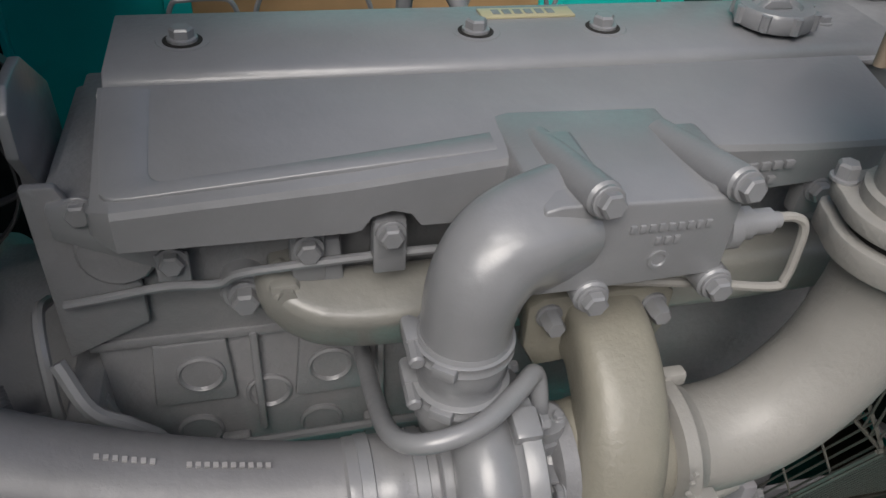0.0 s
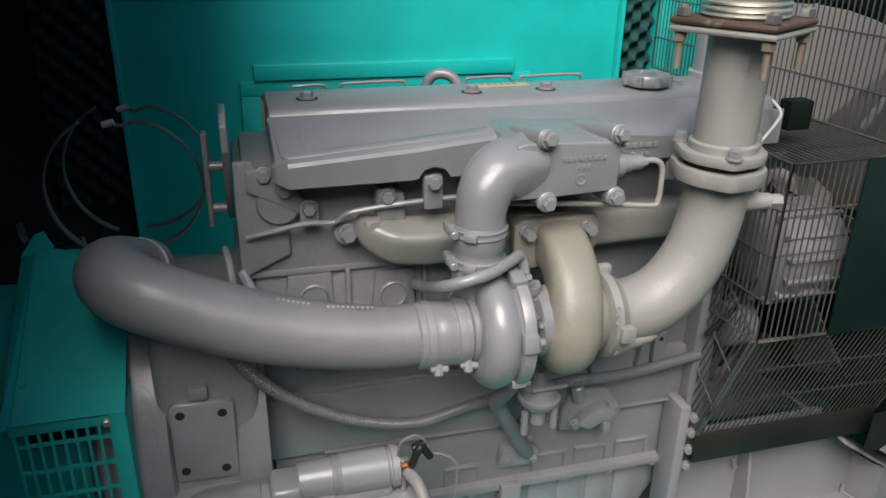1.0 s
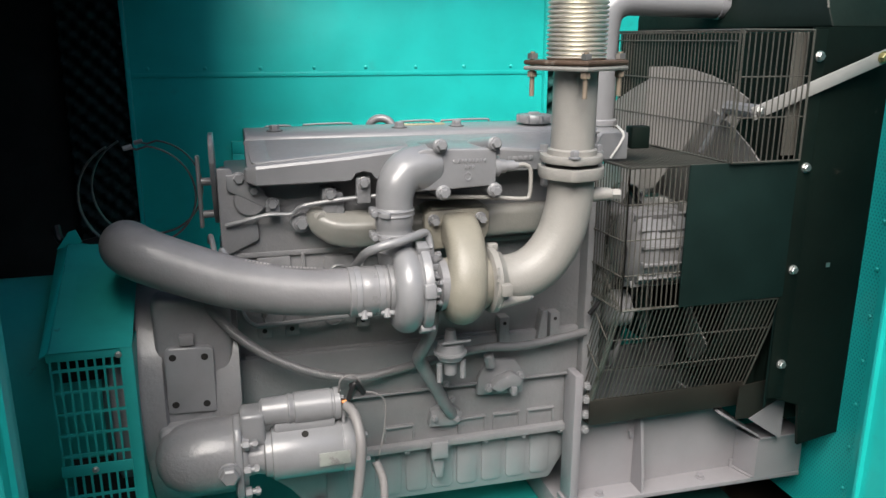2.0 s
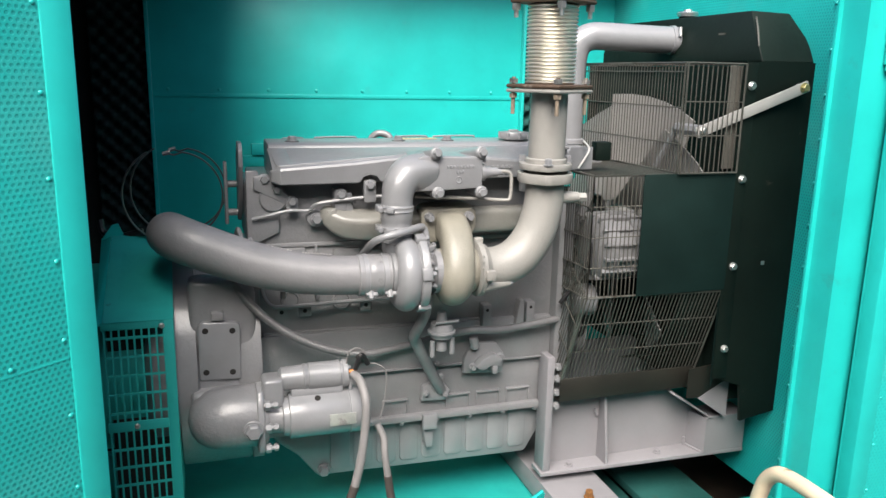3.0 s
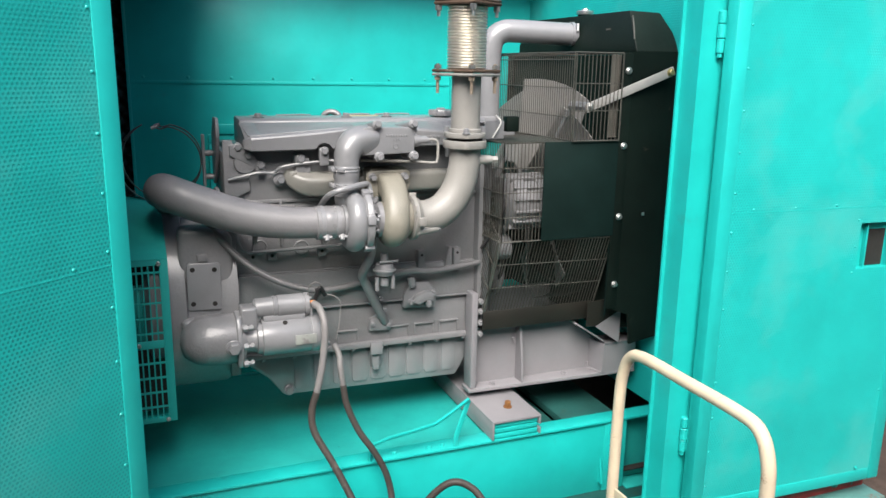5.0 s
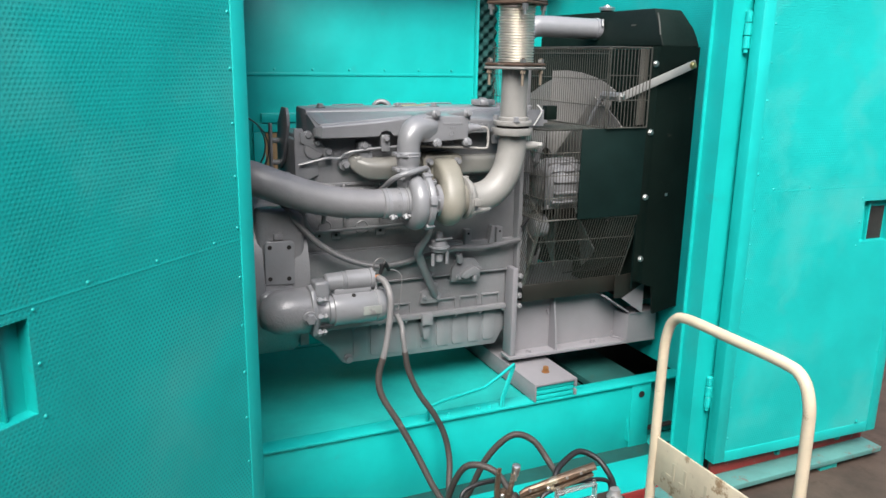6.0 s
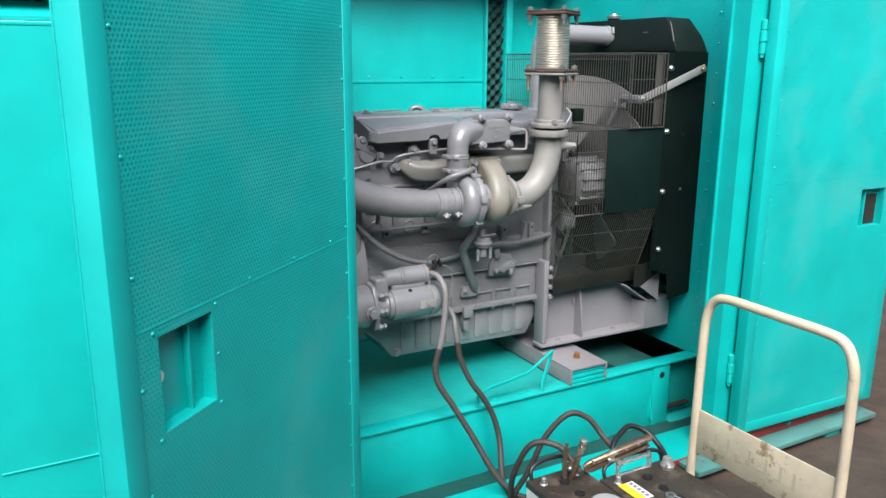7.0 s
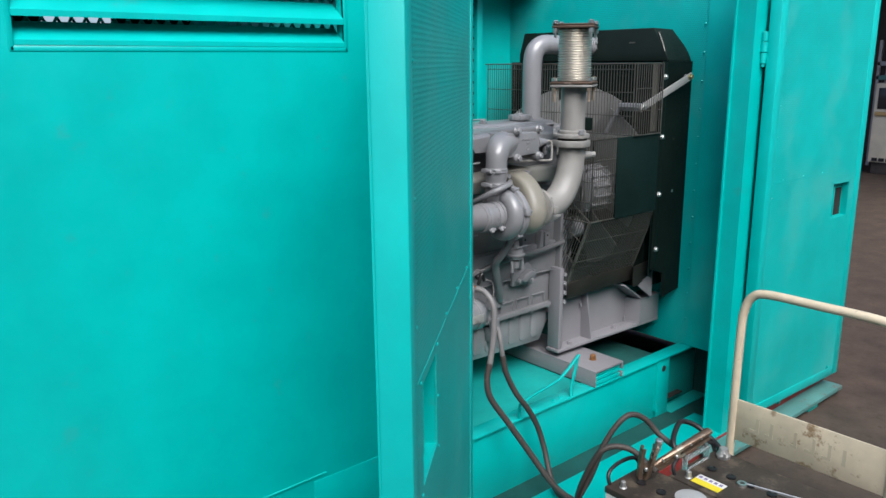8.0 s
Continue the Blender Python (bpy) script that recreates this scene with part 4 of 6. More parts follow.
# charge air inlet: hose, bent neck and bolted box
box_el = part("inlet_elbow", prism([(0.040, 1.358), (0.09, 1.358), (0.214, 1.363), (0.222, 1.370), (0.223, 1.437), (0.216, 1.446), (0.06, 1.450), (0.044, 1.446), (0.038, 1.40), (0.036, 1.362)], "y", 0.086, 0.25, 0.007, segments=3), grey, engine)
part("neck", tube([(-0.012, 0.089, 1.318), (-0.011, 0.090, 1.345), (-0.004, 0.094, 1.374), (0.014, 0.104, 1.395), (0.041, 0.114, 1.403), (0.08, 0.128, 1.404)], [0.041, 0.041, 0.043, 0.0455, 0.0470, 0.0470], 32, 8, boxy=[2.0, 2.0, 2.1, 2.3, 2.8, 3.4]), grey, box_el)
for x, y in ((0.091, 0.078), (0.218, 0.083)):
    part("bolt_boss", rod((x - 0.014, 0.215, 1.436), (x, y, 1.458), 0.0165, seg=20, bev=0.004), grey, box_el)
    part("boss_root", prism([(x - 0.024, 1.430), (x + 0.020, 1.430), (x + 0.014, 1.456), (x - 0.016, 1.456)], "y", y + 0.012, 0.20, 0.005), grey, box_el)
    bolt(engine, (x, y, 1.458), (0.09, -1, 0.16), 0.0125, grey)
for x in (0.099, 0.220):
    part("bolt_boss", rod((x, 0.18, 1.352), (x, 0.082, 1.352), 0.017, seg=18, bev=0.002), grey, box_el)
    bolt(engine, (x, 0.082, 1.352), FRONT, 0.0125, grey)
for row, n, z in ((0, 9, 1.421), (1, 3, 1.407)):
    for k in range(n):
        x = 0.122 + 0.0088 * k + 0.026 * row
        part("cast_mark", box((x, 0.0840, z - 0.004), (x + 0.0055, 0.0868, z + 0.004), 0.0008), grey, box_el)
part("cast_mark", lathe((0.156, 0.0868, 1.386), FRONT, [(0, 0.010), (0.0026, 0.010), (0.0026, 0.007), (0.001, 0.006), (0.001, 0)], 12), grey, box_el)
hose = part("charge_hose", lathe((-0.013, 0.089, 1.226), (0.0, 0.0, 1.0), [(0, 0.040), (0.002, 0.042), (0.034, 0.0425), (0.038, 0.040), (0.056, 0.040), (0.060, 0.0425), (0.096, 0.043), (0.100, 0.041)], 40), grey, engine)
for z in (1.256, 1.309):
    part("clamp", lathe((-0.013, 0.089, z), UP, [(0, 0.0445), (0.001, 0.046), (0.004, 0.0445), (0.009, 0.0445), (0.012, 0.046), (0.013, 0.0445)], 40), grey, hose)
    part("clamp_housing", box((-0.066, 0.086, z - 0.002), (-0.050, 0.116, z + 0.015), 0.003), grey, hose)
    part("clamp_screw", rod((-0.058, 0.120, z + 0.007), (-0.060, 0.064, z + 0.006), 0.0075, seg=8, bev=0.002), grey, hose)
    part("clamp_tail", box((-0.050, 0.046, z), (-0.028, 0.056, z + 0.012), 0.002, turn=Matrix.Rotation(radians(-38), 3, "Z")), grey, hose)
# boost sensor and its pipe
part("boost_fitting", lathe((0.221, 0.104, 1.403), RIGHT, [(0, 0.023), (0.012, 0.023), (0.013, 0.016), (0.028, 0.016), (0.029, 0.0125), (0.050, 0.0125), (0.051, 0.008), (0.060, 0.008)], 10), grey, engine)
part("boost_pipe", tube([(0.268, 0.106, 1.404), (0.298, 0.104, 1.404), (0.311, 0.102, 1.392), (0.312, 0.100, 1.36), (0.309, 0.098, 1.336), (0.296, 0.098, 1.326), (0.21, 0.112, 1.331), (0.05, 0.135, 1.337)], 0.0048, 8, 6), pale_cast, engine, "thin bright boost pipe")

# oil feed rail under the manifold
part("rail_pipe", tube([(-0.372, 0.242, 1.270), (-0.325, 0.234, 1.282), (-0.275, 0.228, 1.293), (-0.225, 0.225, 1.293), (-0.200, 0.214, 1.312), (-0.12, 0.205, 1.324), (-0.05, 0.202, 1.329), (0.0, 0.198, 1.332)], 0.0048, 8, 6), grey, engine)
part("pipe_clip", box((-0.078, 0.1885, 1.316), (-0.046, 0.1935, 1.362), 0.002), grey, engine)
part("pipe_clip", box((-0.282, 0.236, 1.285), (-0.250, 0.242, 1.325), 0.003), grey, engine)
for x, y, z, r in ((-0.266, 0.240, 1.316, 0.013), (-0.337, 0.246, 1.377, 0.013), (-0.305, 0.240, 1.350, 0.012), (-0.137, 0.212, 1.337, 0.013)):
    bolt(engine, (x, y, z), FRONT, r, grey)
part("lifting_lug", prism([(-0.365, 1.385), (-0.335, 1.39), (-0.268, 1.325), (-0.28, 1.305), (-0.325, 1.33), (-0.365, 1.35)], "y", 0.240, 0.252, 0.003), grey, engine)
part("port_boss", rod((-0.315, 0.27, 1.325), (-0.315, 0.242, 1.325), 0.038, seg=20, bev=0.004), grey_cast, engine)
part("stud_lug", box((-0.155, 0.215, 1.29), (-0.120, 0.27, 1.35), 0.006), grey, engine)

# exhaust manifold
ex = tube([(-0.178, 0.245, 1.292), (-0.160, 0.228, 1.272), (-0.128, 0.220, 1.256), (-0.08, 0.218, 1.250), (0.02, 0.218, 1.250), (0.12, 0.222, 1.252)], [0.016, 0.028, 0.034, 0.036, 0.036, 0.036], 28, 6, boxy=[2.4, 3.4, 4.4, 5.0, 5.0, 5.0])
exhaust_manifold = part("exhaust_manifold", ex, dull_tan, engine, "heat-yellowed exhaust manifold")
part("branch", prism([(-0.178, 1.296), (-0.150, 1.300), (-0.135, 1.262), (-0.175, 1.262)], "y", 0.205, 0.268, 0.006), dull_tan, exhaust_manifold)
part("branch", prism([(-0.145, 1.252), (-0.100, 1.252), (-0.105, 1.340), (-0.140, 1.340)], "y", 0.218, 0.268, 0.006), grey, exhaust_manifold)
part("log", tube([(0.12, 0.222, 1.250), (0.24, 0.222, 1.251), (0.36, 0.224, 1.252), (0.47, 0.226, 1.252)], [0.036, 0.036, 0.036, 0.034], 28, 4, boxy=[4.0, 4.0]), dull_tan, exhaust_manifold)
part("plug", rod((-0.160, 0.206, 1.285), (-0.160, 0.198, 1.285), 0.010, seg=6), dull_tan, exhaust_manifold)
part("end_lug", rod((-0.203, 0.268, 1.267), (-0.203, 0.236, 1.267), 0.024, seg=16, bev=0.003), grey, exhaust_manifold)
bolt(engine, (-0.202, 0.236, 1.267), FRONT, 0.015, grey, h=0.018)
part("flange_block", prism([(0.075, 1.235), (0.238, 1.235), (0.236, 1.290), (0.225, 1.302), (0.095, 1.302), (0.078, 1.292)], "y", 0.165, 0.25, 0.008), tan_cast, exhaust_manifold)
for x in (0.092, 0.206):
    bolt(engine, (x, 0.145, 1.277), FRONT, 0.012, grey, h=0.022)

# ---- turbocharger ----
TY, TZ = 0.068, 1.146
turbo = part("turbocharger", lathe((0.036, TY, TZ), RIGHT, [(0, 0.060), (0.008, 0.062), (0.010, 0.046), (0.022, 0.040), (0.038, 0.044), (0.044, 0.060), (0.060, 0.060)], 28), grey_cast, engine)
# compressor: volute of growing section, inlet mouth and bolted back plate
sc = bmesh.new()
pts, rad_list = [], []
for k in range(25):
    a = math.radians(95 - 345 * k / 24)
    g = 0.030 + 0.011 * k / 24
    pts.append((0.004, TY - 0.068 * math.cos(a), TZ + 0.068 * math.sin(a)))
    rad_list.append(g)
tube(pts, rad_list, 22, 3, bm=sc)
part("compressor_scroll", sc, grey, turbo)
prof = [(0, 0.050), (0.003, 0.0555), (0.018, 0.0555), (0.020, 0.0530), (0.0215, 0.0530), (0.023, 0.058)]
prof += [(0.040 - 0.030 * math.cos(radians(a)), 0.064 + 0.034 * math.sin(radians(a))) for a in range(55, 150, 12)]
prof += [(0.068, 0.092), (0.070, 0.099), (0.073, 0.1005), (0.088, 0.1005), (0.090, 0.098), (0.0905, 0.070)]
part("compressor_body", lathe((-0.038, TY, TZ), RIGHT, prof, 56), grey, turbo)
part("compressor_outlet", tube([(0.0, TY + 0.040, TZ + 0.02), (-0.008, TY + 0.030, TZ + 0.060), (-0.013, TY + 0.021, TZ + 0.100)], [0.036, 0.041, 0.0405], 24), grey, turbo)
for a in (15, 80, 150, 208, 262, 318):
    t = box((0.026, -0.016, 0.090), (0.052, 0.016, 0.107), 0.004)
    turn_bm = Matrix.Translation((0, TY, TZ)) @ Matrix.Rotation(radians(a), 4, "X")
    bmesh.ops.transform(t, matrix=turn_bm, verts=t.verts)
    part("clamp_lug", t, grey, turbo)
    at = turn_bm @ Vector((0.052, 0, 0.099))
    bolt(turbo, at, RIGHT, 0.0075, grey, h=0.009)
# turbine scroll in yellowed paint
ts = tube([(0.152, 0.160, 1.252), (0.151, 0.116, 1.246), (0.148, 0.070, 1.218), (0.142, 0.040, 1.178), (0.138, 0.028, 1.138), (0.136, 0.036, 1.107), (0.134, 0.068, 1.090), (0.132, 0.112, 1.10), (0.130, 0.132, 1.14)],
          [0.0415, 0.0415, 0.043, 0.046, 0.048, 0.046, 0.042, 0.036, 0.030], 40, 7, boxy=[5.0, 4.0, 3.0, 2.5, 2.2, 2.0, 2.0, 2.0, 2.0])
turbine = part("turbine_scroll", ts, tan_cast, turbo, "heat-yellowed turbine housing")
part("turbine_body", lathe((0.094, TY, TZ), RIGHT, [(0, 0.052), (0.006, 0.058), (0.05, 0.066), (0.080, 0.066), (0.096, 0.064), (0.102, 0.060)], 36), tan_cast, turbo, "heat-yellowed turbine housing")
part("inlet_flange", prism([(0.070, 1.235), (0.085, 1.205), (0.215, 1.215), (0.228, 1.245), (0.228, 1.290), (0.215, 1.300), (0.085, 1.298), (0.070, 1.288)], "y", 0.145, 0.165, 0.004), tan_cast, turbo)
for a in (35, 100, 160, 215, 275, 330):
    bolt(turbo, (0.080, TY + 0.052 * math.cos(radians(a)), TZ + 0.052 * math.sin(radians(a))), LEFT, 0.008, grey)
for k in range(5):
    part("fin", box((0.050, TY - 0.048, TZ - 0.032 + 0.015 * k), (0.074, TY + 0.02, TZ - 0.027 + 0.015 * k), 0.001), grey_cast, turbo)
# oil feed with flange on top, drain below
part("oil_flange", lathe((0.068, 0.066, 1.186), UP, [(0, 0.021), (0.012, 0.021), (0.013, 0.017), (0.020, 0.017), (0.021, 0.021), (0.032, 0.021)], 18), grey, turbo)
for dx in (-0.014, 0.014):
    bolt(turbo, (0.068 + dx, 0.064, 1.217), UP, 0.006, grey)
part("oil_feed_pipe", tube([(0.066, 0.075, 1.215), (0.065, 0.082, 1.240), (0.058, 0.084, 1.262), (0.035, 0.062, 1.266), (-0.010, 0.032, 1.262), (-0.058, 0.030, 1.252), (-0.082, 0.062, 1.232), (-0.084, 0.15, 1.190), (-0.080, 0.27, 1.140)], 0.0098, 12, 6), grey, turbo)
part("wastegate_can", lathe((0.125, 0.115, 0.935), UP, [(0, 0.014), (0.006, 0.030), (0.018, 0.034), (0.020, 0.040), (0.026, 0.040), (0.028, 0.034), (0.046, 0.030), (0.052, 0.016), (0.08, 0.012)], 24), grey, turbo)
part("wastegate_foot", rod((0.125, 0.115, 0.90), (0.125, 0.115, 0.935), 0.016, seg=12, bev=0.003), grey, turbo)
for dx, dz in ((-0.03, 0.90), (0.028, 0.905)):
    part("stud", rod((0.125 + dx, 0.103, dz - 0.012), (0.125 + dx, 0.103, dz + 0.035), 0.007, seg=8), grey, turbo)
part("actuator_rod", rod((0.098, 0.085, 0.992), (0.165, 0.085, 0.994), 0.004, seg=8), grey, turbo)
part("oil_drain", tube([(0.075, 0.085, 1.08), (0.071, 0.095, 1.02), (0.058, 0.125, 0.965), (0.056, 0.152, 0.935), (0.070, 0.175, 0.905), (0.105, 0.200, 0.838), (0.145, 0.225, 0.762), (0.168, 0.248, 0.722)], [0.015, 0.015, 0.015, 0.016, 0.0165, 0.0165, 0.0165, 0.016], 14, 6), hose_mat, turbo)
part("drain_foot", prism([(0.105, 0.692), (0.188, 0.688), (0.198, 0.722), (0.160, 0.756), (0.112, 0.736)], "y", 0.245, 0.272, 0.004), grey, turbo)
for x, z in ((0.150, 0.815), (0.165, 0.770), (0.118, 0.720), (0.180, 0.710)):
    bolt(engine, (x, 0.238, z), FRONT, 0.008, grey)
# outlet rim
part("outlet_band", lathe((0.196, TY, TZ), RIGHT, [(0, 0.066), (0.004, 0.076), (0.018, 0.076), (0.022, 0.070), (0.034, 0.064)], 36), pale_cast, turbo)
part("band_latch", rod((0.205, TY - 0.052, TZ - 0.040), (0.288, TY - 0.035, TZ - 0.036), 0.0145, r1=0.0115, seg=10, bev=0.002), pale_cast, turbo)
bolt(turbo, (0.288, TY - 0.035, TZ - 0.036), RIGHT, 0.009, grey)
part("band_block", box((0.206, TY - 0.084, TZ - 0.016), (0.232, TY - 0.066, TZ + 0.012), 0.003), pale_cast, turbo)
for z in (-0.010, 0.006, 0.020):
    bolt(turbo, (0.198, TY - 0.074, TZ + 0.03 + z), FRONT, 0.0035, pale_cast, washer=False)
part("band_lug", box((0.206, TY + 0.020, TZ + 0.062), (0.232, TY + 0.036, TZ + 0.080), 0.004), pale_cast, turbo)

# lifting pump with its cover, pipes along the block
pump = part("lift_pump", prism([(0.235, 0.77), (0.365, 0.762), (0.37, 0.82), (0.34, 0.862), (0.262, 0.868), (0.238, 0.82)], "y", 0.238, 0.257, 0.006), grey, engine)
part("pump_body", prism([(0.262, 0.800), (0.285, 0.822), (0.325, 0.838), (0.352, 0.818), (0.345, 0.795), (0.318, 0.800), (0.29, 0.785)], "y", 0.205, 0.240, 0.006), grey, pump)
part("pump_lever", box((0.318, 0.20, 0.775), (0.335, 0.24, 0.80), 0.004), grey, pump)
bolt(pump, (0.262, 0.226, 0.795), FRONT, 0.011, grey)
bolt(pump, (0.350, 0.226, 0.822), FRONT, 0.011, grey)
part("fitting", rod((0.268, 0.225, 0.855), (0.258, 0.222, 0.893), 0.014, seg=8, bev=0.003), grey, pump)
part("return_pipe", tube([(-0.365, 0.250, 1.13), (-0.347, 0.250, 1.05), (-0.325, 0.250, 1.022), (-0.29, 0.250, 1.018), (-0.1, 0.250, 1.022), (0.04, 0.250, 1.024)], 0.006, 8, 5), grey, engine)
part("breather_pipe", tube([(-0.412, 0.32, 1.215), (-0.408, 0.27, 1.240), (-0.402, 0.230, 1.215), (-0.398, 0.205, 1.14), (-0.385, 0.19, 1.04)], 0.0065, 8, 6), grey, engine)
part("bent_pipe", tube([(-0.385, 0.21, 1.225), (-0.36, 0.185, 1.18), (-0.325, 0.18, 1.155), (-0.30, 0.185, 1.12), (-0.30, 0.20, 1.06)], 0.0085, 8, 6), grey, engine)
part("loom", tube([(-0.46, 0.23, 1.180), (-0.435, 0.185, 1.125), (-0.39, 0.165, 1.060), (-0.325, 0.165, 0.994), (-0.245, 0.172, 0.939), (-0.16, 0.182, 0.900), (-0.08, 0.195, 0.880), (0.0, 0.222, 0.876), (0.08, 0.225, 0.888), (0.16, 0.205, 0.910), (0.24, 0.195, 0.924), (0.36, 0.205, 0.915), (0.53, 0.215, 0.930)], 0.0110, 10, 40, ridges=0.0010), loom_mat, engine, "grey painted corrugated wiring conduit")

# flywheel housing: a drum with a starter bell and cover plate
fly = part("flywheel_housing", lathe((-0.590, 0.44, 0.86), RIGHT, [(0, 0.29), (0.004, 0.302), (0.060, 0.302), (0.066, 0.285), (0.16, 0.280), (0.17, 0.286), (0.205, 0.290), (0.226, 0.290)], 72), grey_cast, engine)
part("shoulder", prism([(-0.545, 0.84), (-0.375, 0.84), (-0.375, 1.10), (-0.42, 1.13), (-0.545, 1.13)], "y", 0.168, 0.25, 0.02, segments=3), grey_cast, fly)
part("cover_plate", prism([(-0.525, 0.862), (-0.420, 0.858), (-0.418, 1.008), (-0.428, 1.016), (-0.514, 1.020), (-0.524, 1.01)], "y", 0.150, 0.170, 0.004), grey, fly)
for x, z in ((-0.506, 0.998), (-0.438, 0.994), (-0.508, 0.884), (-0.441, 0.880)):
    part("bolt_hole", rod((x, 0.1492, z), (x, 0.1505, z), 0.008, seg=12), black_foam, fly)
part("cast_tab", box((-0.49, 0.150, 1.022), (-0.458, 0.172, 1.046), 0.004), grey_cast, fly)
part("starter_bell", lathe((-0.560, 0.115, 0.768), RIGHT, [(0, 0.0), (0.006, 0.030), (0.022, 0.056), (0.05, 0.074), (0.085, 0.082), (0.19, 0.083), (0.20, 0.080)], 36), grey_cast, fly)
part("bell_root", box((-0.55, 0.12, 0.70), (-0.37, 0.28, 0.84), 0.02, segments=3), grey_cast, fly)
part("lower_housing", lathe((-0.588, 0.44, 0.800), RIGHT, [(0, 0.270), (0.010, 0.285), (0.190, 0.285), (0.200, 0.278), (0.212, 0.270)], 72), grey_cast, fly)
bolt(engine, (-0.40, 0.028, 0.765), FRONT, 0.022, grey, h=0.02)
part("bolt_lug", box((-0.425, 0.035, 0.735), (-0.372, 0.07, 0.80), 0.010), grey, fly)

# starter motor
starter = part("starter_motor", lathe((-0.325, 0.085, 0.768), RIGHT, [(0, 0.040), (0.004, 0.050), (0.018, 0.052), (0.020, 0.0590), (0.026, 0.0600), (0.172, 0.0600), (0.174, 0.0585), (0.177, 0.0585), (0.179, 0.0615), (0.205, 0.0615), (0.210, 0.058), (0.222, 0.054), (0.226, 0.040)], 48), grey, engine)
part("nose", lathe((-0.392, 0.085, 0.768), RIGHT, [(0, 0.052), (0.022, 0.052), (0.024, 0.044), (0.050, 0.040), (0.068, 0.044)], 32), grey_cast, starter)
part("mount_flange", prism([(0.040, 0.690), (0.105, 0.680), (0.150, 0.720), (0.150, 0.845), (0.110, 0.862), (0.060, 0.852), (0.028, 0.800), (0.026, 0.730)], "x", -0.388, -0.370, 0.005), grey, starter)
for y, z in ((0.040, 0.822), (0.036, 0.762), (0.048, 0.700)):
    part("stud", rod((-0.372, y, z), (-0.336, y, z), 0.0065, seg=10), grey, starter)
    part("nut", rod((-0.369, y, z), (-0.355, y, z), 0.0125, seg=6, bev=0.001), grey, starter)
    part("nut", rod((-0.347, y, z), (-0.338, y, z), 0.010, seg=6), grey_cast, starter)
part("lever_housing", box((-0.372, 0.060, 0.800), (-0.318, 0.130, 0.880), 0.010, segments=3), grey, starter)
sol = part("solenoid", lathe((-0.328, 0.098, 0.868), RIGHT, [(0, 0.024), (0.006, 0.031), (0.062, 0.033), (0.064, 0.0355), (0.070, 0.0355), (0.072, 0.034), (0.076, 0.034), (0.078, 0.0365), (0.160, 0.0365), (0.162, 0.034), (0.166, 0.034), (0.168, 0.0375), (0.180, 0.0375), (0.183, 0.030)], 40), grey, starter)
for a in (40, 130, 220, 310):
    part("cap_screw", rod((-0.160, 0.098 + 0.029 * math.cos(radians(a)), 0.868 + 0.029 * math.sin(radians(a))), (-0.140, 0.098 + 0.029 * math.cos(radians(a)), 0.868 + 0.029 * math.sin(radians(a))), 0.005, seg=8), grey, sol)
part("neck", box((-0.300, 0.07, 0.818), (-0.16, 0.125, 0.846), 0.008), grey, starter)
part("link_strap", box((-0.146, 0.070, 0.800), (-0.138, 0.100, 0.862), 0.002), grey, starter)
for y, z in ((0.085, 0.876), (0.115, 0.862)):
    part("terminal", rod((-0.150, y, z), (-0.124, y, z), 0.006, seg=6), copper if y < 0.1 else grey, sol, "copper terminal stud")
part("rating_plate", box((-0.205, 0.0235, 0.752), (-0.135, 0.026, 0.785), 0.001, turn=None), paint("worn_plate", (0.33, 0.35, 0.33), 0.4, 0.3, bump=0.4, mottle=0.3, dirt=(0.24, 0.23, 0.23), dirt_at=0.52), starter, "worn bright rating plate")
part("maker_stamp", lathe((-0.232, 0.055, 0.822), (0, -0.5, 0.85), [(0, 0.008), (0.0015, 0.008), (0.0015, 0.006), (0.0005, 0.006), (0.0005, 0)], 16), black_foam, starter)
part("end_screw", rod((-0.105, 0.06, 0.80), (-0.09, 0.06, 0.80), 0.007, seg=6), grey, starter)
part("end_screw", rod((-0.105, 0.06, 0.735), (-0.085, 0.06, 0.735), 0.007, seg=6), grey, starter)

engine.location.y += 0.018

# ---- exhaust ----
exh = thing("exhaust_pipe", (0.395, 0.07, 1.09), "pale grey exhaust elbow and riser with a bright bellows", "exhaust pipe")
CX, CY = 0.397, 0.085
part("elbow", tube([(0.222, TY + 0.018, TZ), (0.262, TY + 0.018, TZ), (0.305, CY, 1.160), (0.343, CY, 1.190), (0.375, CY, 1.240), (0.392, CY, 1.300), (CX, CY, 1.345), (CX, CY, 1.385)], [0.057, 0.057, 0.0565, 0.056, 0.055, 0.054, 0.053, 0.052], 32, 5), pale_cast, exh)
part("sensor_boss", rod((0.44, 0.072, 1.337), (0.490, 0.062, 1.338), 0.018, r1=0.014, seg=16, bev=0.003), pale_cast, exh)
part("plug", rod((0.488, 0.062, 1.338), (0.508, 0.058, 1.338), 0.0125, seg=6), pale_cast, exh)
def flange(z0, z1, r, lobes, mat):
    pts = []
    for k in range(48):
        a = 2 * math.pi * k / 48
        bump = sum(max(0.0, 1 - abs(((a - l + math.pi) % (2 * math.pi)) - math.pi) / 0.38) for l in lobes)
        pts.append((CX + (r + 0.011 * bump) * math.cos(a), CY + (r + 0.011 * bump) * math.sin(a)))
    return prism(pts, "z", z0, z1, 0.003)
LOBES = [radians(a) for a in (250, 10, 130)]
part("flange", flange(1.378, 1.404, 0.074, LOBES, pale_cast), pale_cast, exh)
part("gasket", lathe((CX, CY, 1.404), UP, [(0, 0.060), (0.010, 0.060)], 32), black_foam, exh)
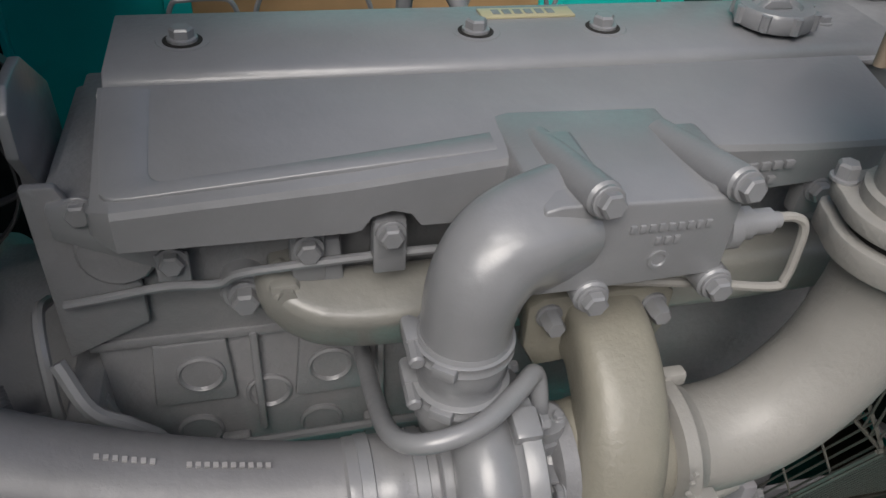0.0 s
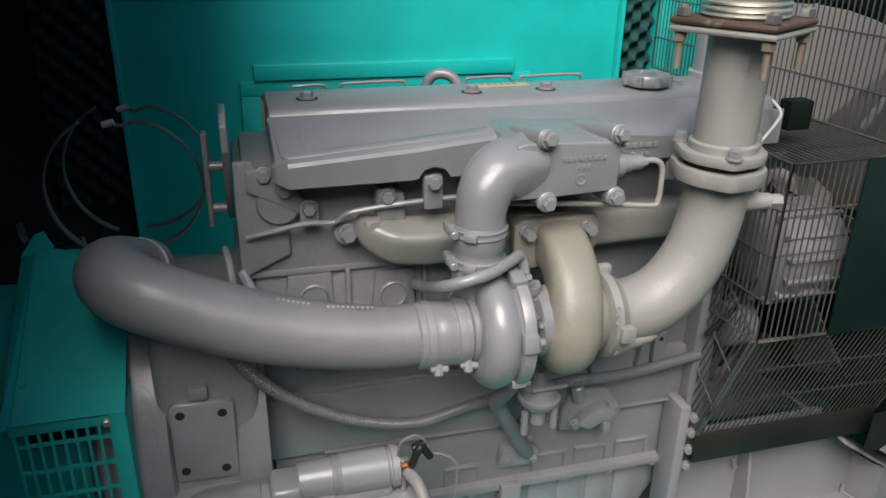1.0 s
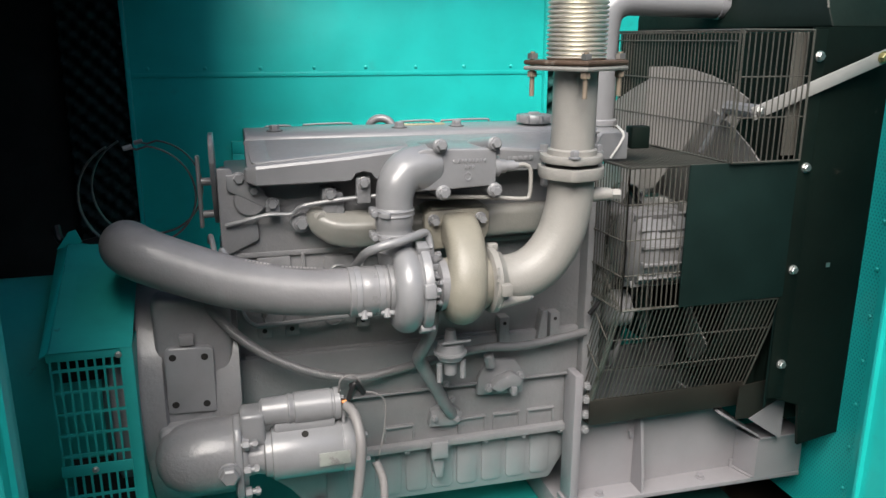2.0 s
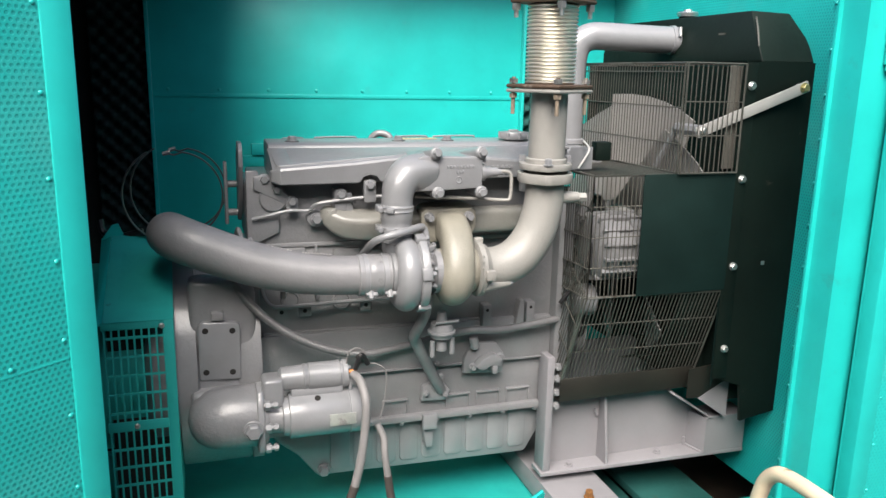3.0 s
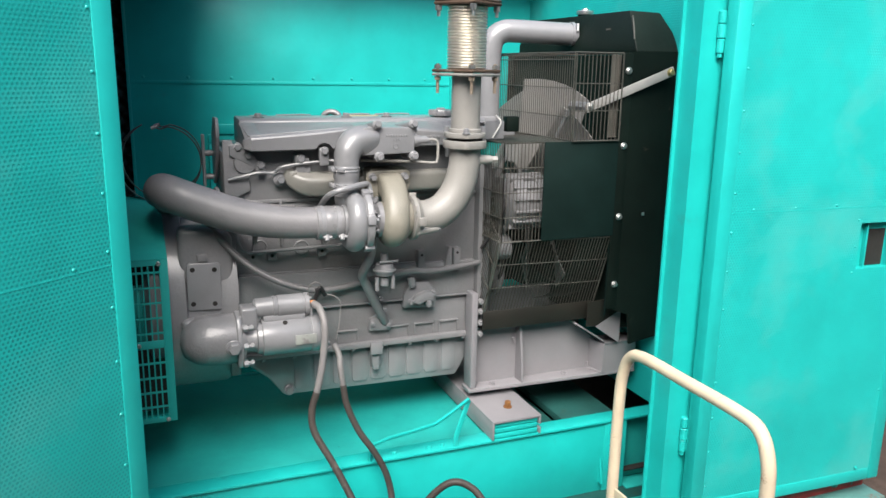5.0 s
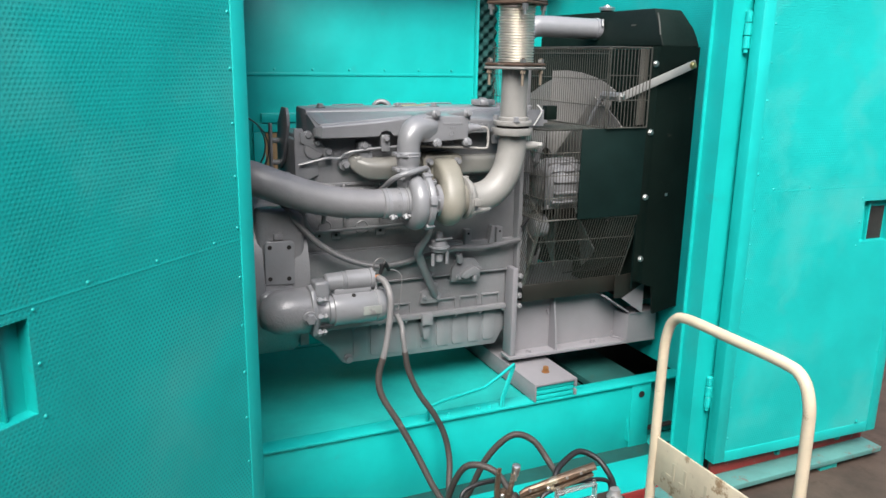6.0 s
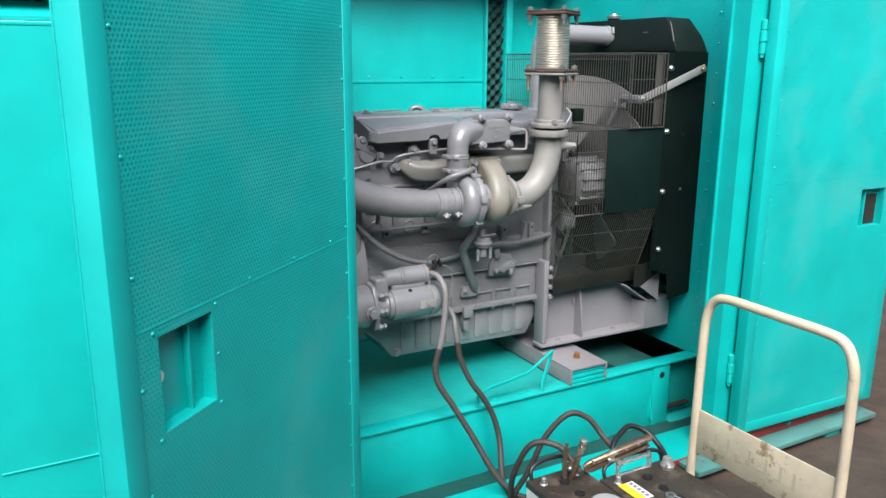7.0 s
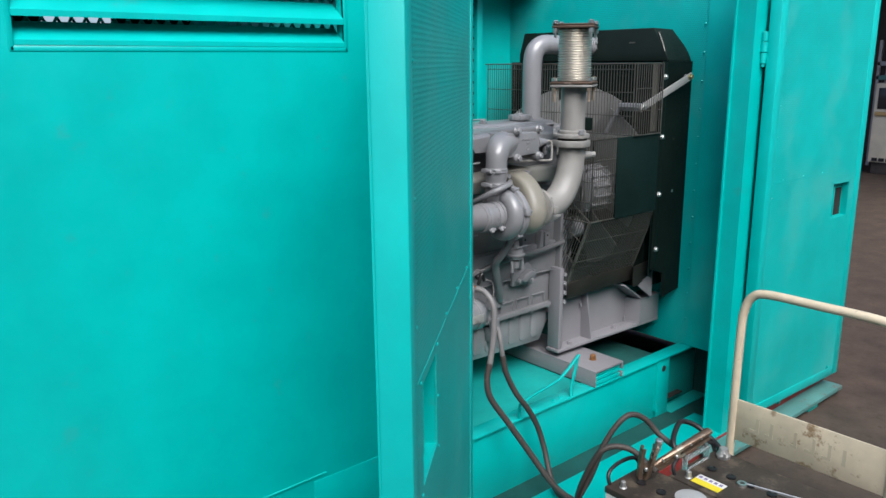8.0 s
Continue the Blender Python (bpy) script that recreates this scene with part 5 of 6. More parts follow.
part("flange", flange(1.413, 1.430, 0.070, LOBES, pale_cast), pale_cast, exh)
for a in LOBES:
    bolt(exh, (CX + 0.071 * math.cos(a), CY + 0.071 * math.sin(a), 1.430), UP, 0.0115, grey, h=0.016)
part("riser", lathe((CX, CY, 1.430), (0.0, -0.01, 1.0), [(0, 0.056), (0.012, 0.056), (0.015, 0.0495), (0.190, 0.0495)], 40), pale_cast, exh)
part("seam", rod((0.382, CY - 0.0485, 1.565), (0.382, CY - 0.0490, 1.605), 0.003, seg=6), pale_cast, exh)
def square_flange(z, h, mat, half=0.084):
    t = box((-half, -half, z), (half, half, z + h), 0.0)
    bevel(t, 0.006)
    bmesh.ops.transform(t, matrix=Matrix.Translation((0.396, 0.082, 0)) @ Matrix.Rotation(radians(32), 4, "Z"), verts=t.verts)
    return t
part("square_flange", square_flange(1.616, 0.010, pale_cast), pale_cast, exh)
part("square_flange", square_flange(1.6275, 0.011, rusty), rusty, exh, "rusty bellows flange")
corners = [(0.396 + 0.097 * math.cos(radians(32 + 45 + 90 * k)), 0.082 + 0.097 * math.sin(radians(32 + 45 + 90 * k))) for k in range(4)]
for x, y in corners:
    part("stud", rod((x, y, 1.560), (x, y, 1.656), 0.0055, seg=10), stud_mat, exh, "dull threaded stud")
    part("nut", rod((x, y, 1.602), (x, y, 1.614), 0.011, seg=6), stud_mat, exh)
    part("nut", rod((x, y, 1.640), (x, y, 1.652), 0.012, seg=6), zinc, exh)
prof = []
for k in range(21):
    z = 0.0096 * k
    prof += [(z, 0.0595), (z + 0.0018, 0.0645), (z + 0.0046, 0.0670), (z + 0.0074, 0.0645), (z + 0.0092, 0.0595)]
part("bellows", lathe((0.396, 0.083, 1.6385), (0.0, 0.002, 1.0), prof, 48), steel, exh, "bright ribbed steel bellows")
part("square_flange", square_flange(1.8415, 0.011, rusty, 0.082), rusty, exh, "rusty top flange")
part("gasket", square_flange(1.853, 0.006, rusty, 0.080), rusty, exh)
for x, y in corners:
    bolt(exh, (x, y, 1.859), UP, 0.011, zinc)
    part("nut", rod((x, y, 1.824), (x, y, 1.841), 0.012, seg=6), zinc, exh)
    part("stud", rod((x, y, 1.806), (x, y, 1.842), 0.006, seg=10), zinc, exh)

# ---- air intake ----
air = thing("air_intake_pipe", (-0.35, 0.07, 1.08), "grey painted air intake hose to the turbocharger", "air pipe")
part("hose", tube([(-0.555, 0.325, 1.205), (-0.572, 0.270, 1.232), (-0.580, 0.210, 1.250), (-0.558, 0.162, 1.247), (-0.515, 0.140, 1.232), (-0.45, 0.128, 1.207), (-0.37, 0.115, 1.180), (-0.27, 0.102, 1.158), (-0.17, 0.09, 1.148), (-0.085, TY + 0.016, TZ + 0.001)],
                    [0.050, 0.053, 0.056, 0.058, 0.0575, 0.057, 0.056, 0.054, 0.051, 0.0505], 32, 6), hose_mat, air)
AY = TY + 0.016
part("sleeve", lathe((-0.125, AY, TZ), RIGHT, [(0, 0.0515), (0.003, 0.0545), (0.016, 0.0548), (0.022, 0.0538), (0.036, 0.0536), (0.041, 0.0546), (0.052, 0.0540), (0.060, 0.0532), (0.085, 0.0538), (0.088, 0.051)], 48), sleeve_mat, air)
for x, r in ((-0.112, 0.0560), (-0.062, 0.0555)):
    part("clamp", lathe((x, AY, TZ), RIGHT, [(0, r - 0.002), (0.001, r), (0.013, r), (0.014, r - 0.002)], 36), grey, air)
    part("clamp_screw", rod((x + 0.004, AY - 0.040, TZ - 0.040), (x + 0.034, AY - 0.044, TZ - 0.042), 0.006, seg=8, bev=0.002), grey, air)
    part("clamp_screw", rod((x + 0.017, AY - 0.038, TZ - 0.032), (x + 0.017, AY - 0.046, TZ - 0.052), 0.008, seg=8, bev=0.002), grey, air)
part("end_ring", lathe((-0.556, 0.318, 1.208), (0.25, 1, -0.5), [(0, 0.054), (0.03, 0.054), (0.032, 0.050)], 32), grey, air)
pale_print = paint("rubbed_print", (0.36, 0.35, 0.35), 0.5, bump=0.1, mottle=0.3)
for k in range(20):
    if k not in (7, 8, 9):
        x = -0.345 + 0.0075 * k
        cy, cz = np.interp(x, (-0.45, -0.37, -0.27, -0.17), (0.128, 0.115, 0.102, 0.09)), np.interp(x, (-0.45, -0.37, -0.27, -0.17), (1.207, 1.180, 1.158, 1.148))
        t = box((-0.0022, -0.0024, 0.0535), (0.0022, 0.0024, 0.0561), 0.0)
        bmesh.ops.transform(t, matrix=Matrix.Translation((x, cy, cz)) @ Matrix.Rotation(radians(8), 4, "X") @ Matrix.Rotation(radians(11), 4, "Y"), verts=t.verts)
        part("mark", t, pale_print, air, "rubbed unreadable print")

# empty strap clamps of the air cleaner, on their bracket
clampset = thing("air_cleaner_bracket", (-0.45, 0.4, 1.2), "grey bracket with two empty strap clamps for the air cleaner", "bracket")
part("plate", prism([(0.335, 1.468), (0.315, 1.448), (0.312, 1.405), (0.40, 1.27), (0.47, 1.23), (0.49, 1.25), (0.47, 1.41), (0.40, 1.468)], "x", -0.400, -0.388, 0.003), grey, clampset)
part("bar", box((-0.436, 0.44, 1.225), (-0.426, 0.47, 1.405), 0.003), grey, clampset)
for z in (1.258, 1.340):
    part("spacer", rod((-0.430, 0.455, z), (-0.398, 0.455, z), 0.010, seg=12), grey, clampset)
for y, dx, dz in ((0.45, 0.0, 0.0), (0.575, 0.012, -0.002)):
    c, r = Vector((-0.562 + dx, y, 1.312 + dz)), 0.122
    def arc(a0, a1, rr, shift):
        return [c + Vector((shift + rr * math.cos(radians(a)), 0, rr * math.sin(radians(a)))) for a in range(a0, a1, 8)]
    pts = arc(-95, 82, r, 0.0) + [c + Vector((-0.005, 0, 0.113)), c + Vector((-0.028, 0, 0.120))]
    part("strap", tube(pts, 0.0026, 6, 1, squash=4.0), band_shaded, clampset)
    part("strap", tube(arc(118, 250, 0.138, -0.008), 0.0026, 6, 1, squash=4.0), band_shaded, clampset)
    part("strap_screw", rod(c + Vector((-0.034, -0.006, 0.117)), c + Vector((-0.014, -0.006, 0.122)), 0.006, seg=8), grey, clampset)

# ---- alternator, with vent grille ----
alt = thing("alternator", (-0.95, 0.44, 0.31), "teal painted alternator with a slotted vent cover", "alternator")
part("drum", lathe((-1.45, 0.44, 0.86), RIGHT, [(0, 0.20), (0.03, 0.26), (0.84, 0.262), (0.855, 0.25)], 48), teal_dull, alt)
part("adapter", lathe((-0.66, 0.44, 0.86), RIGHT, [(0, 0.262), (0.02, 0.29), (0.069, 0.29)], 56), grey_cast, alt)
cov = part("vent_cover", box((-0.748, 0.140, 0.508), (-0.582, 0.165, 0.522), 0.002), teal, alt)


def sheet_quad(a, b, c, d, thick=0.003):
    """A flat sheet through four corners, thickened downwards."""
    t = bmesh.new()
    top = [t.verts.new(p) for p in (a, b, c, d)]
    low = [t.verts.new(Vector(p) - Vector((0, 0, thick))) for p in (a, b, c, d)]
    t.faces.new(top)
    t.faces.new(low[::-1])
    for k in range(4):
        t.faces.new((top[k], low[k], low[(k + 1) % 4], top[(k + 1) % 4]))
    return t


# hood is the common teal; its shadow is put in as a duller tone
part("hood", sheet_quad((-0.742, 0.120, 1.053), (-0.580, 0.120, 1.053), (-0.585, 0.46, 1.190), (-0.742, 0.46, 1.205)), teal_dull, cov)
part("hood_lip", sheet_quad((-0.760, 0.120, 1.046), (-0.743, 0.120, 1.0535), (-0.743, 0.46, 1.2055), (-0.772, 0.48, 1.190)), teal, cov)
part("hood_side", box((-0.585, 0.136, 0.520), (-0.581, 0.30, 1.050), 0.0), teal_dull, cov)
part("hood_tip", prism([(-0.770, 1.190), (-0.712, 1.205), (-0.724, 1.236), (-0.740, 1.232)], "y", 0.455, 0.459, 0.0), teal, cov)
part("hood_lead", tube([(-0.775, 0.50, 1.24), (-0.765, 0.49, 1.205), (-0.72, 0.47, 1.197), (-0.66, 0.46, 1.21)], 0.010, 8), black_rubber, cov, "black lead")
# black sheet stands for the shade behind the vent slots
part("dark_back", box((-0.745, 0.196, 0.525), (-0.590, 0.201, 1.045), 0.0), black_foam, cov)
GX0, GX1, GY = -0.742, -0.604, 0.120
for z0, z1 in ((1.033, 1.053), (0.764, 0.790), (0.512, 0.527)):
    part("grille_band", box((GX0 - 0.006, GY, z0), (GX1, GY + 0.004, z1), 0.001), teal_dull, cov)
part("grille_band", box((GX1 + 0.0005, GY, 0.512), (-0.580, GY + 0.004, 1.051), 0.001), teal_dull, cov)
for k in range(9):
    x = GX0 + k * (GX1 - GX0) / 8
    part("slat", box((x - 0.0022, GY + 0.001, 0.52), (x + 0.0022, GY + 0.0035, 1.040), 0.0), teal_dull, cov)
for k in range(10):
    z = 0.566 + 0.0495 * k
    if abs(z - 0.777) > 0.02:
        part("slat", box((GX0, GY + 0.0005, z - 0.003), (GX1, GY + 0.0045, z + 0.003), 0.0), teal_dull, cov)
for x, z in ((-0.608, 1.038), (-0.608, 0.520), (-0.68, 0.777)):
    bolt(cov, (x, GY - 0.001, z), FRONT, 0.006, zinc)

# ---- radiator ----
rad = thing("radiator", (1.16, 0.58, 0.58), "black painted radiator with a sloping header tank", "radiator")
part("side_panel", prism([(1.030, 1.712), (1.288, 1.712), (1.288, 0.60), (1.140, 0.575), (1.125, 0.70), (1.03, 0.735)], "y", 0.102, 0.112, 0.0), black, rad)
part("front_flange", box((1.015, 0.0985, 0.735), (1.065, 0.1018, 1.706), 0.001), black, rad)
part("core", box((1.06, 0.172, 0.62), (1.26, 1.055, 1.70), 0.0), black, rad)
# black ring added to darken the space behind the guard
ring = bmesh.new()
hole = [(0.595 + 0.385 * math.cos(2 * math.pi * k / 48), 1.16 + 0.440 * math.sin(2 * math.pi * k / 48)) for k in range(48)]
rim_out = []
for y, z in hole:
    dy, dz = y - 0.595, z - 1.16
    reach = min(0.405 / max(abs(dy), 1e-6), (0.54 if dz > 0 else 0.46) / max(abs(dz), 1e-6))
    rim_out.append((0.595 + dy * reach, 1.16 + dz * reach))
front_in, front_out, back_in = ([ring.verts.new((x, y, z)) for y, z in pts] for x, pts in ((1.040, hole), (1.040, rim_out), (1.062, hole)))
for k in range(48):
    j = (k + 1) % 48
    ring.faces.new((front_in[k], front_out[k], front_out[j], front_in[j]))
    ring.faces.new((front_in[j], back_in[j], back_in[k], front_in[k]))
part("fan_shroud", ring, black, rad, "added black sheet ring round the fan, darkening what lies behind")
# curved black sheet added so the lower blades stay dark from the camera
apron = bmesh.new()
lines = []
for x, r in ((0.885, 0.468), (1.038, 0.468), (1.038, 0.472), (0.885, 0.472)):
    lines.append([apron.verts.new((x, 0.565 - r * math.sin(radians(100 + 65 * k / 14)), 1.15 + r * math.cos(radians(100 + 65 * k / 14)))) for k in range(15)])
for p in range(4):
    for k in range(14):
        apron.faces.new((lines[p][k], lines[p][k + 1], lines[(p + 1) % 4][k + 1], lines[(p + 1) % 4][k]))
for k in (0, 14):
    apron.faces.new([lines[p][k] for p in range(4)])
part("shroud_apron", apron, black, rad, "added black curved sheet hiding the lower fan blades")
part("edge_strip", box((0.985, 0.118, 1.40), (1.028, 0.121, 1.70), 0.001), dull_strip, rad, "dull bare steel edge strip")
part("far_panel", box((1.030, 1.055, 0.60), (1.288, 1.067, 1.712), 0.002), black, rad)
tank = bmesh.new()
vs = [tank.verts.new(p) for p in ((1.085, 0.11, 1.712), (1.285, 0.11, 1.712), (1.285, 1.06, 1.712), (1.085, 1.06, 1.712),
                                  (1.085, 0.13, 1.752), (1.285, 0.13, 1.752), (1.285, 1.06, 1.752), (1.085, 1.06, 1.752),
                                  (1.120, 0.225, 1.865), (1.245, 0.205, 1.860), (1.245, 1.06, 1.860), (1.120, 1.06, 1.865))]
for f in ((0, 1, 5, 4), (1, 2, 6, 5), (3, 0, 4, 7), (2, 3, 7, 6), (4, 5, 9, 8), (5, 6, 10, 9), (7, 4, 8, 11), (6, 7, 11, 10), (8, 9, 10, 11), (3, 2, 1, 0)):
    tank.faces.new([vs[k] for k in f])
bmesh.ops.recalc_face_normals(tank, faces=tank.faces)
bevel(tank, 0.004)
part("header_tank", tank, black, rad, angle=20)
part("filler_neck", rod((1.19, 0.655, 1.862), (1.19, 0.655, 1.878), 0.030, seg=20), black, rad)
part("filler_cap", lathe((1.19, 0.655, 1.876), UP, [(0, 0.036), (0.012, 0.038), (0.016, 0.034), (0.018, 0.016), (0.024, 0.014), (0.024, 0)], 12), zinc, rad, "bright radiator cap")
part("weld", tube([(1.112, 0.19, 1.845), (1.10, 0.16, 1.80), (1.088, 0.135, 1.757)], 0.0022, 6, 10, ridges=0.0015), wire, rad, "scuffed weld bead")
for z in (1.643, 1.370, 1.101, 0.834):
    bolt(rad, (1.047, 0.0985, z), FRONT, 0.011, zinc)
part("scuff", box((1.150, 0.0965, 1.10), (1.162, 0.098, 1.112), 0.0), zinc, rad)
part("scuff", box((1.0985, 0.31, 1.797), (1.104, 0.345, 1.803), 0.0), wire, rad, "scuffed bare metal")
part("lug", box((1.285, 0.088, 1.690), (1.305, 0.104, 1.704), 0.001), black, rad)
# stay bar to the fan bracket
stay = thing("stay_bar", (1.02, 0.12, 1.5), "grey flat steel stay bar on the radiator side", "stay bar")
p, q = Vector((1.232, 0.078, 1.646)), Vector((0.880, 0.106, 1.506))
bm = box((-(p - q).length / 2, -0.004, -0.016), ((p - q).length / 2, 0.004, 0.016), 0.002)
bmesh.ops.transform(bm, matrix=Matrix.Translation((p + q) / 2) @ Matrix.Rotation(math.atan2(p.y - q.y, p.x - q.x), 4, "Z") @ Matrix.Rotation(-math.asin((p.z - q.z) / (p - q).length), 4, "Y"), verts=bm.verts)
part("bar", bm, paint("pale_bar", (0.34, 0.34, 0.33), 0.4, bump=0.2), stay)
bolt(stay, (1.216, 0.078, 1.640), FRONT, 0.013, paint("yellow_passivated", (0.36, 0.33, 0.16), 0.4, 0.6, bump=0.2))
part("spacer", rod((1.216, 0.086, 1.640), (1.216, 0.104, 1.640), 0.012, seg=12), grey, stay)
part("pad", rod((0.893, 0.108, 1.512), (0.893, 0.225, 1.512), 0.018, seg=8), grey, stay)
bolt(stay, (0.897, 0.100, 1.514), FRONT, 0.011, zinc)
part("bracket", tube([(0.893, 0.22, 1.51), (0.88, 0.25, 1.46), (0.865, 0.28, 1.392)], 0.009, 8), grey, stay)

# coolant hose
cool = thing("coolant_hose", (0.80, 0.64, 1.45), "grey painted coolant hose into the header tank", "hose")
part("hose", tube([(0.735, 0.635, 1.44), (0.735, 0.635, 1.60), (0.737, 0.635, 1.70), (0.750, 0.633, 1.762), (0.79, 0.627, 1.792), (0.85, 0.617, 1.795), (0.98, 0.597, 1.791), (1.10, 0.578, 1.788)], 0.046, 28, 6), grey, cool)
for x, y in ((1.075, 0.582),):
    part("clamp", lathe((x, y, 1.789), (1, -0.156, 0), [(0, 0.047), (0.001, 0.049), (0.015, 0.049), (0.016, 0.047)], 28), grey, cool)
    part("clamp_screw", rod((x + 0.008, y - 0.052, 1.80), (x + 0.008, y - 0.048, 1.83), 0.007, seg=8), zinc, cool)
part("collar", rod((0.735, 0.635, 1.43), (0.735, 0.635, 1.45), 0.055, seg=24, bev=0.003), grey, cool)
part("thermostat_housing", box((0.56, 0.42, 1.36), (0.76, 0.68, 1.43), 0.015), grey, cool)

# ---- fan guard of welded wire ----
guard = thing("fan_guard", (0.85, 0.5, 0.65), "dirty welded wire guard round the fan with a dark sheet panel", "fan guard")


ROD = finish("wire", rod((0, 0, 0), (0, 0, 1), 1.0, seg=6), wire)


def wire_panel(name, corner, along, up, n, levels, r=0.0018):
    """A border of heavier wire with single wires standing in it and cross wires."""
    c, a, u = Vector(corner), Vector(along), Vector(up)
    t = bmesh.new()
    for p, q in ((c, c + a), (c + u, c + u + a), (c, c + u), (c + a, c + a + u)):
        rod(p, q, r * 1.7, seg=6, bm=t)
    panel = part(name, t, wire, guard)
    runs = [(c + a * (k / n), u, r) for k in range(1, n)] + [(c + u * s - (a.cross(u)).normalized() * 2 * r, a, r * 1.1) for s in levels]
    for start, way, rr in runs:
        ob = new("wire", ROD)
        ob.parent = panel
        ob.location = start - guard.location
        ob.rotation_mode = "QUATERNION"
        ob.rotation_quaternion = way.to_track_quat("Z", "Y")
        ob.scale = (rr, rr, way.length)
    return panel


wire_panel("upper_front", (0.82, 0.086, 1.392), (0.195, 0, 0), (0, 0, 0.312), 12, (0.345, 0.655))
wire_panel("upper_side", (0.82, 0.10, 1.392), (-0.03, 0.90, 0), (0, 0, 0.312), 58, (0.27, 0.60, 0.92))
wire_panel("upper_top", (0.82, 0.10, 1.704), (0.195, 0, 0), (-0.02, 0.93, 0), 15, (0.25, 0.5, 0.75))
wire_panel("shelf", (0.555, 0.10, 1.388), (0.27, 0, 0), (0, 0.60, 0), 20, (0.2, 0.4, 0.6, 0.8))
wire_panel("lower_front", (0.555, 0.10, 1.03), (0.165, 0, 0), (0, 0, 0.358), 12, (0.25, 0.5, 0.75))
wire_panel("lower_side", (0.555, 0.10, 1.03), (-0.01, 0.24, 0), (0, 0, 0.358), 18, (0.25, 0.5, 0.75))
wire_panel("side_skirt", (0.545, 0.21, 0.735), (0.0, 0.13, 0.09), (0.01, -0.11, 0.295), 12, (0.33, 0.66))
wire_panel("front_skirt", (0.545, 0.215, 0.735), (0.485, 0.0, -0.01), (0.0, -0.113, 0.298), 38, (0.34, 0.67))
part("sheet", box((0.714, 0.094, 1.030), (1.022, 0.099, 1.390), 0.001), green_black, guard, "dark green-black sheet panel")
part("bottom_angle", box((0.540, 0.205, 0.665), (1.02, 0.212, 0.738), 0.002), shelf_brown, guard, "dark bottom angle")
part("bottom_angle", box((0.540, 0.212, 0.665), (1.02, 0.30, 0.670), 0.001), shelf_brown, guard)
part("corner_sheet", prism([(1.02, 0.70), (1.03, 0.735), (1.03, 1.02), (1.02, 1.02)], "y", 0.11, 0.116, 0.0), green_black, guard)
# added dark sheet so no bright teal shows through the wires
part("far_sheet", box((0.60, 1.015, 0.66), (1.02, 1.020, 1.22), 0.001), green_black, guard, "added dark sheet on the far side hiding the teal behind")
part("shelf_sheet", box((0.57, 0.20, 1.378), (0.83, 0.46, 1.384), 0.001), shelf_brown, guard, "dark brown shelf sheet")

# ---- fan, belt and charging alternator behind the guard ----
fan = thing("cooling_fan", (0.985, 0.565, 1.15), "grey broad bladed engine cooling fan", "fan")
part("hub", lathe((0.79, 0.565, 1.15), RIGHT, [(0, 0.05), (0.01, 0.085), (0.05, 0.09), (0.055, 0.06), (0.15, 0.06), (0.155, 0.11), (0.21, 0.11)], 32), mid_grey, fan)
blade = bmesh.new()
for sx, thick in ((0.0, 0.004),):
    n, m = 8, 5
    grids = []
    for side in (0, 1):
        g = []
        for i in range(n + 1):
            col = []
            s = i / n
            rr = 0.09 + 0.366 * s
            half = 0.060 + 0.098 * s
            for j in range(m + 1):
                w = (j / m - 0.5) * 2
                side_y = half * w
                reach = math.sqrt(max(rr * rr - side_y * side_y, 0.004))
                col.append(blade.verts.new((-0.075 * w * (1 - 0.15 * s) + 0.012 * (1 - w * w) + (0.004 if side else 0.0), half * w, reach)))
            g.append(col)
        grids.append(g)
    for g in grids:
        for i in range(n):
            for j in range(m):
                blade.faces.new((g[i][j], g[i + 1][j], g[i + 1][j + 1], g[i][j + 1]))
    a, b = grids
    for i in range(n):
        for j in (0, m):
            blade.faces.new((a[i][j], a[i + 1][j], b[i + 1][j], b[i][j]))
    for j in range(m):
        for i in (0, n):
            blade.faces.new((a[i][j], a[i][j + 1], b[i][j + 1], b[i][j]))
blade_mesh = finish("blade", blade, mid_grey)
for k in range(8):
    ob = new("blade", blade_mesh)
    ob.parent = fan
    ob.location = Vector((0.950, 0.565, 1.15)) - fan.location
    ob.rotation_euler = (radians(14 + 45 * k), 0, 0)

chg = thing("charging_alternator", (0.66, 0.26, 1.13), "grey painted ribbed charging alternator beside the belt", "alternator")
part("body", lathe((0.618, 0.235, 1.155), RIGHT, [(0, 0.050), (0.006, 0.080), (0.022, 0.098), (0.058, 0.102), (0.060, 0.094), (0.110, 0.094), (0.112, 0.102), (0.150, 0.098), (0.170, 0.060)], 36), grey_cast, chg)
for k in range(14):
    a = 2 * math.pi * k / 14
    part("fin", box((0.628, -0.004, 0.090), (0.775, 0.004, 0.107), 0.001), grey_cast, chg)
    ob = chg.children[-1]
    ob.data.transform(Matrix.Translation((0.66, 0.26, 1.13)))
    ob.data.transform(Matrix.Translation((0, 0.235, 1.155)) @ Matrix.Rotation(a, 4, "X"))
    ob.data.transform(Matrix.Translation((-0.66, -0.26, -1.13)))
part("pulley", lathe((0.785, 0.235, 1.155), RIGHT, [(0, 0.02), (0.004, 0.045), (0.012, 0.035), (0.02, 0.045), (0.024, 0.02)], 28), grey_cast, chg)
part("adjuster", box((0.60, 0.235, 1.245), (0.62, 0.26, 1.33), 0.004, turn=Matrix.Rotation(radians(25), 3, "Y")), grey_cast, chg)
crank = thing("crank_pulley", (0.68, 0.42, 0.80), "grey painted crankshaft pulley with a black belt", "pulley")
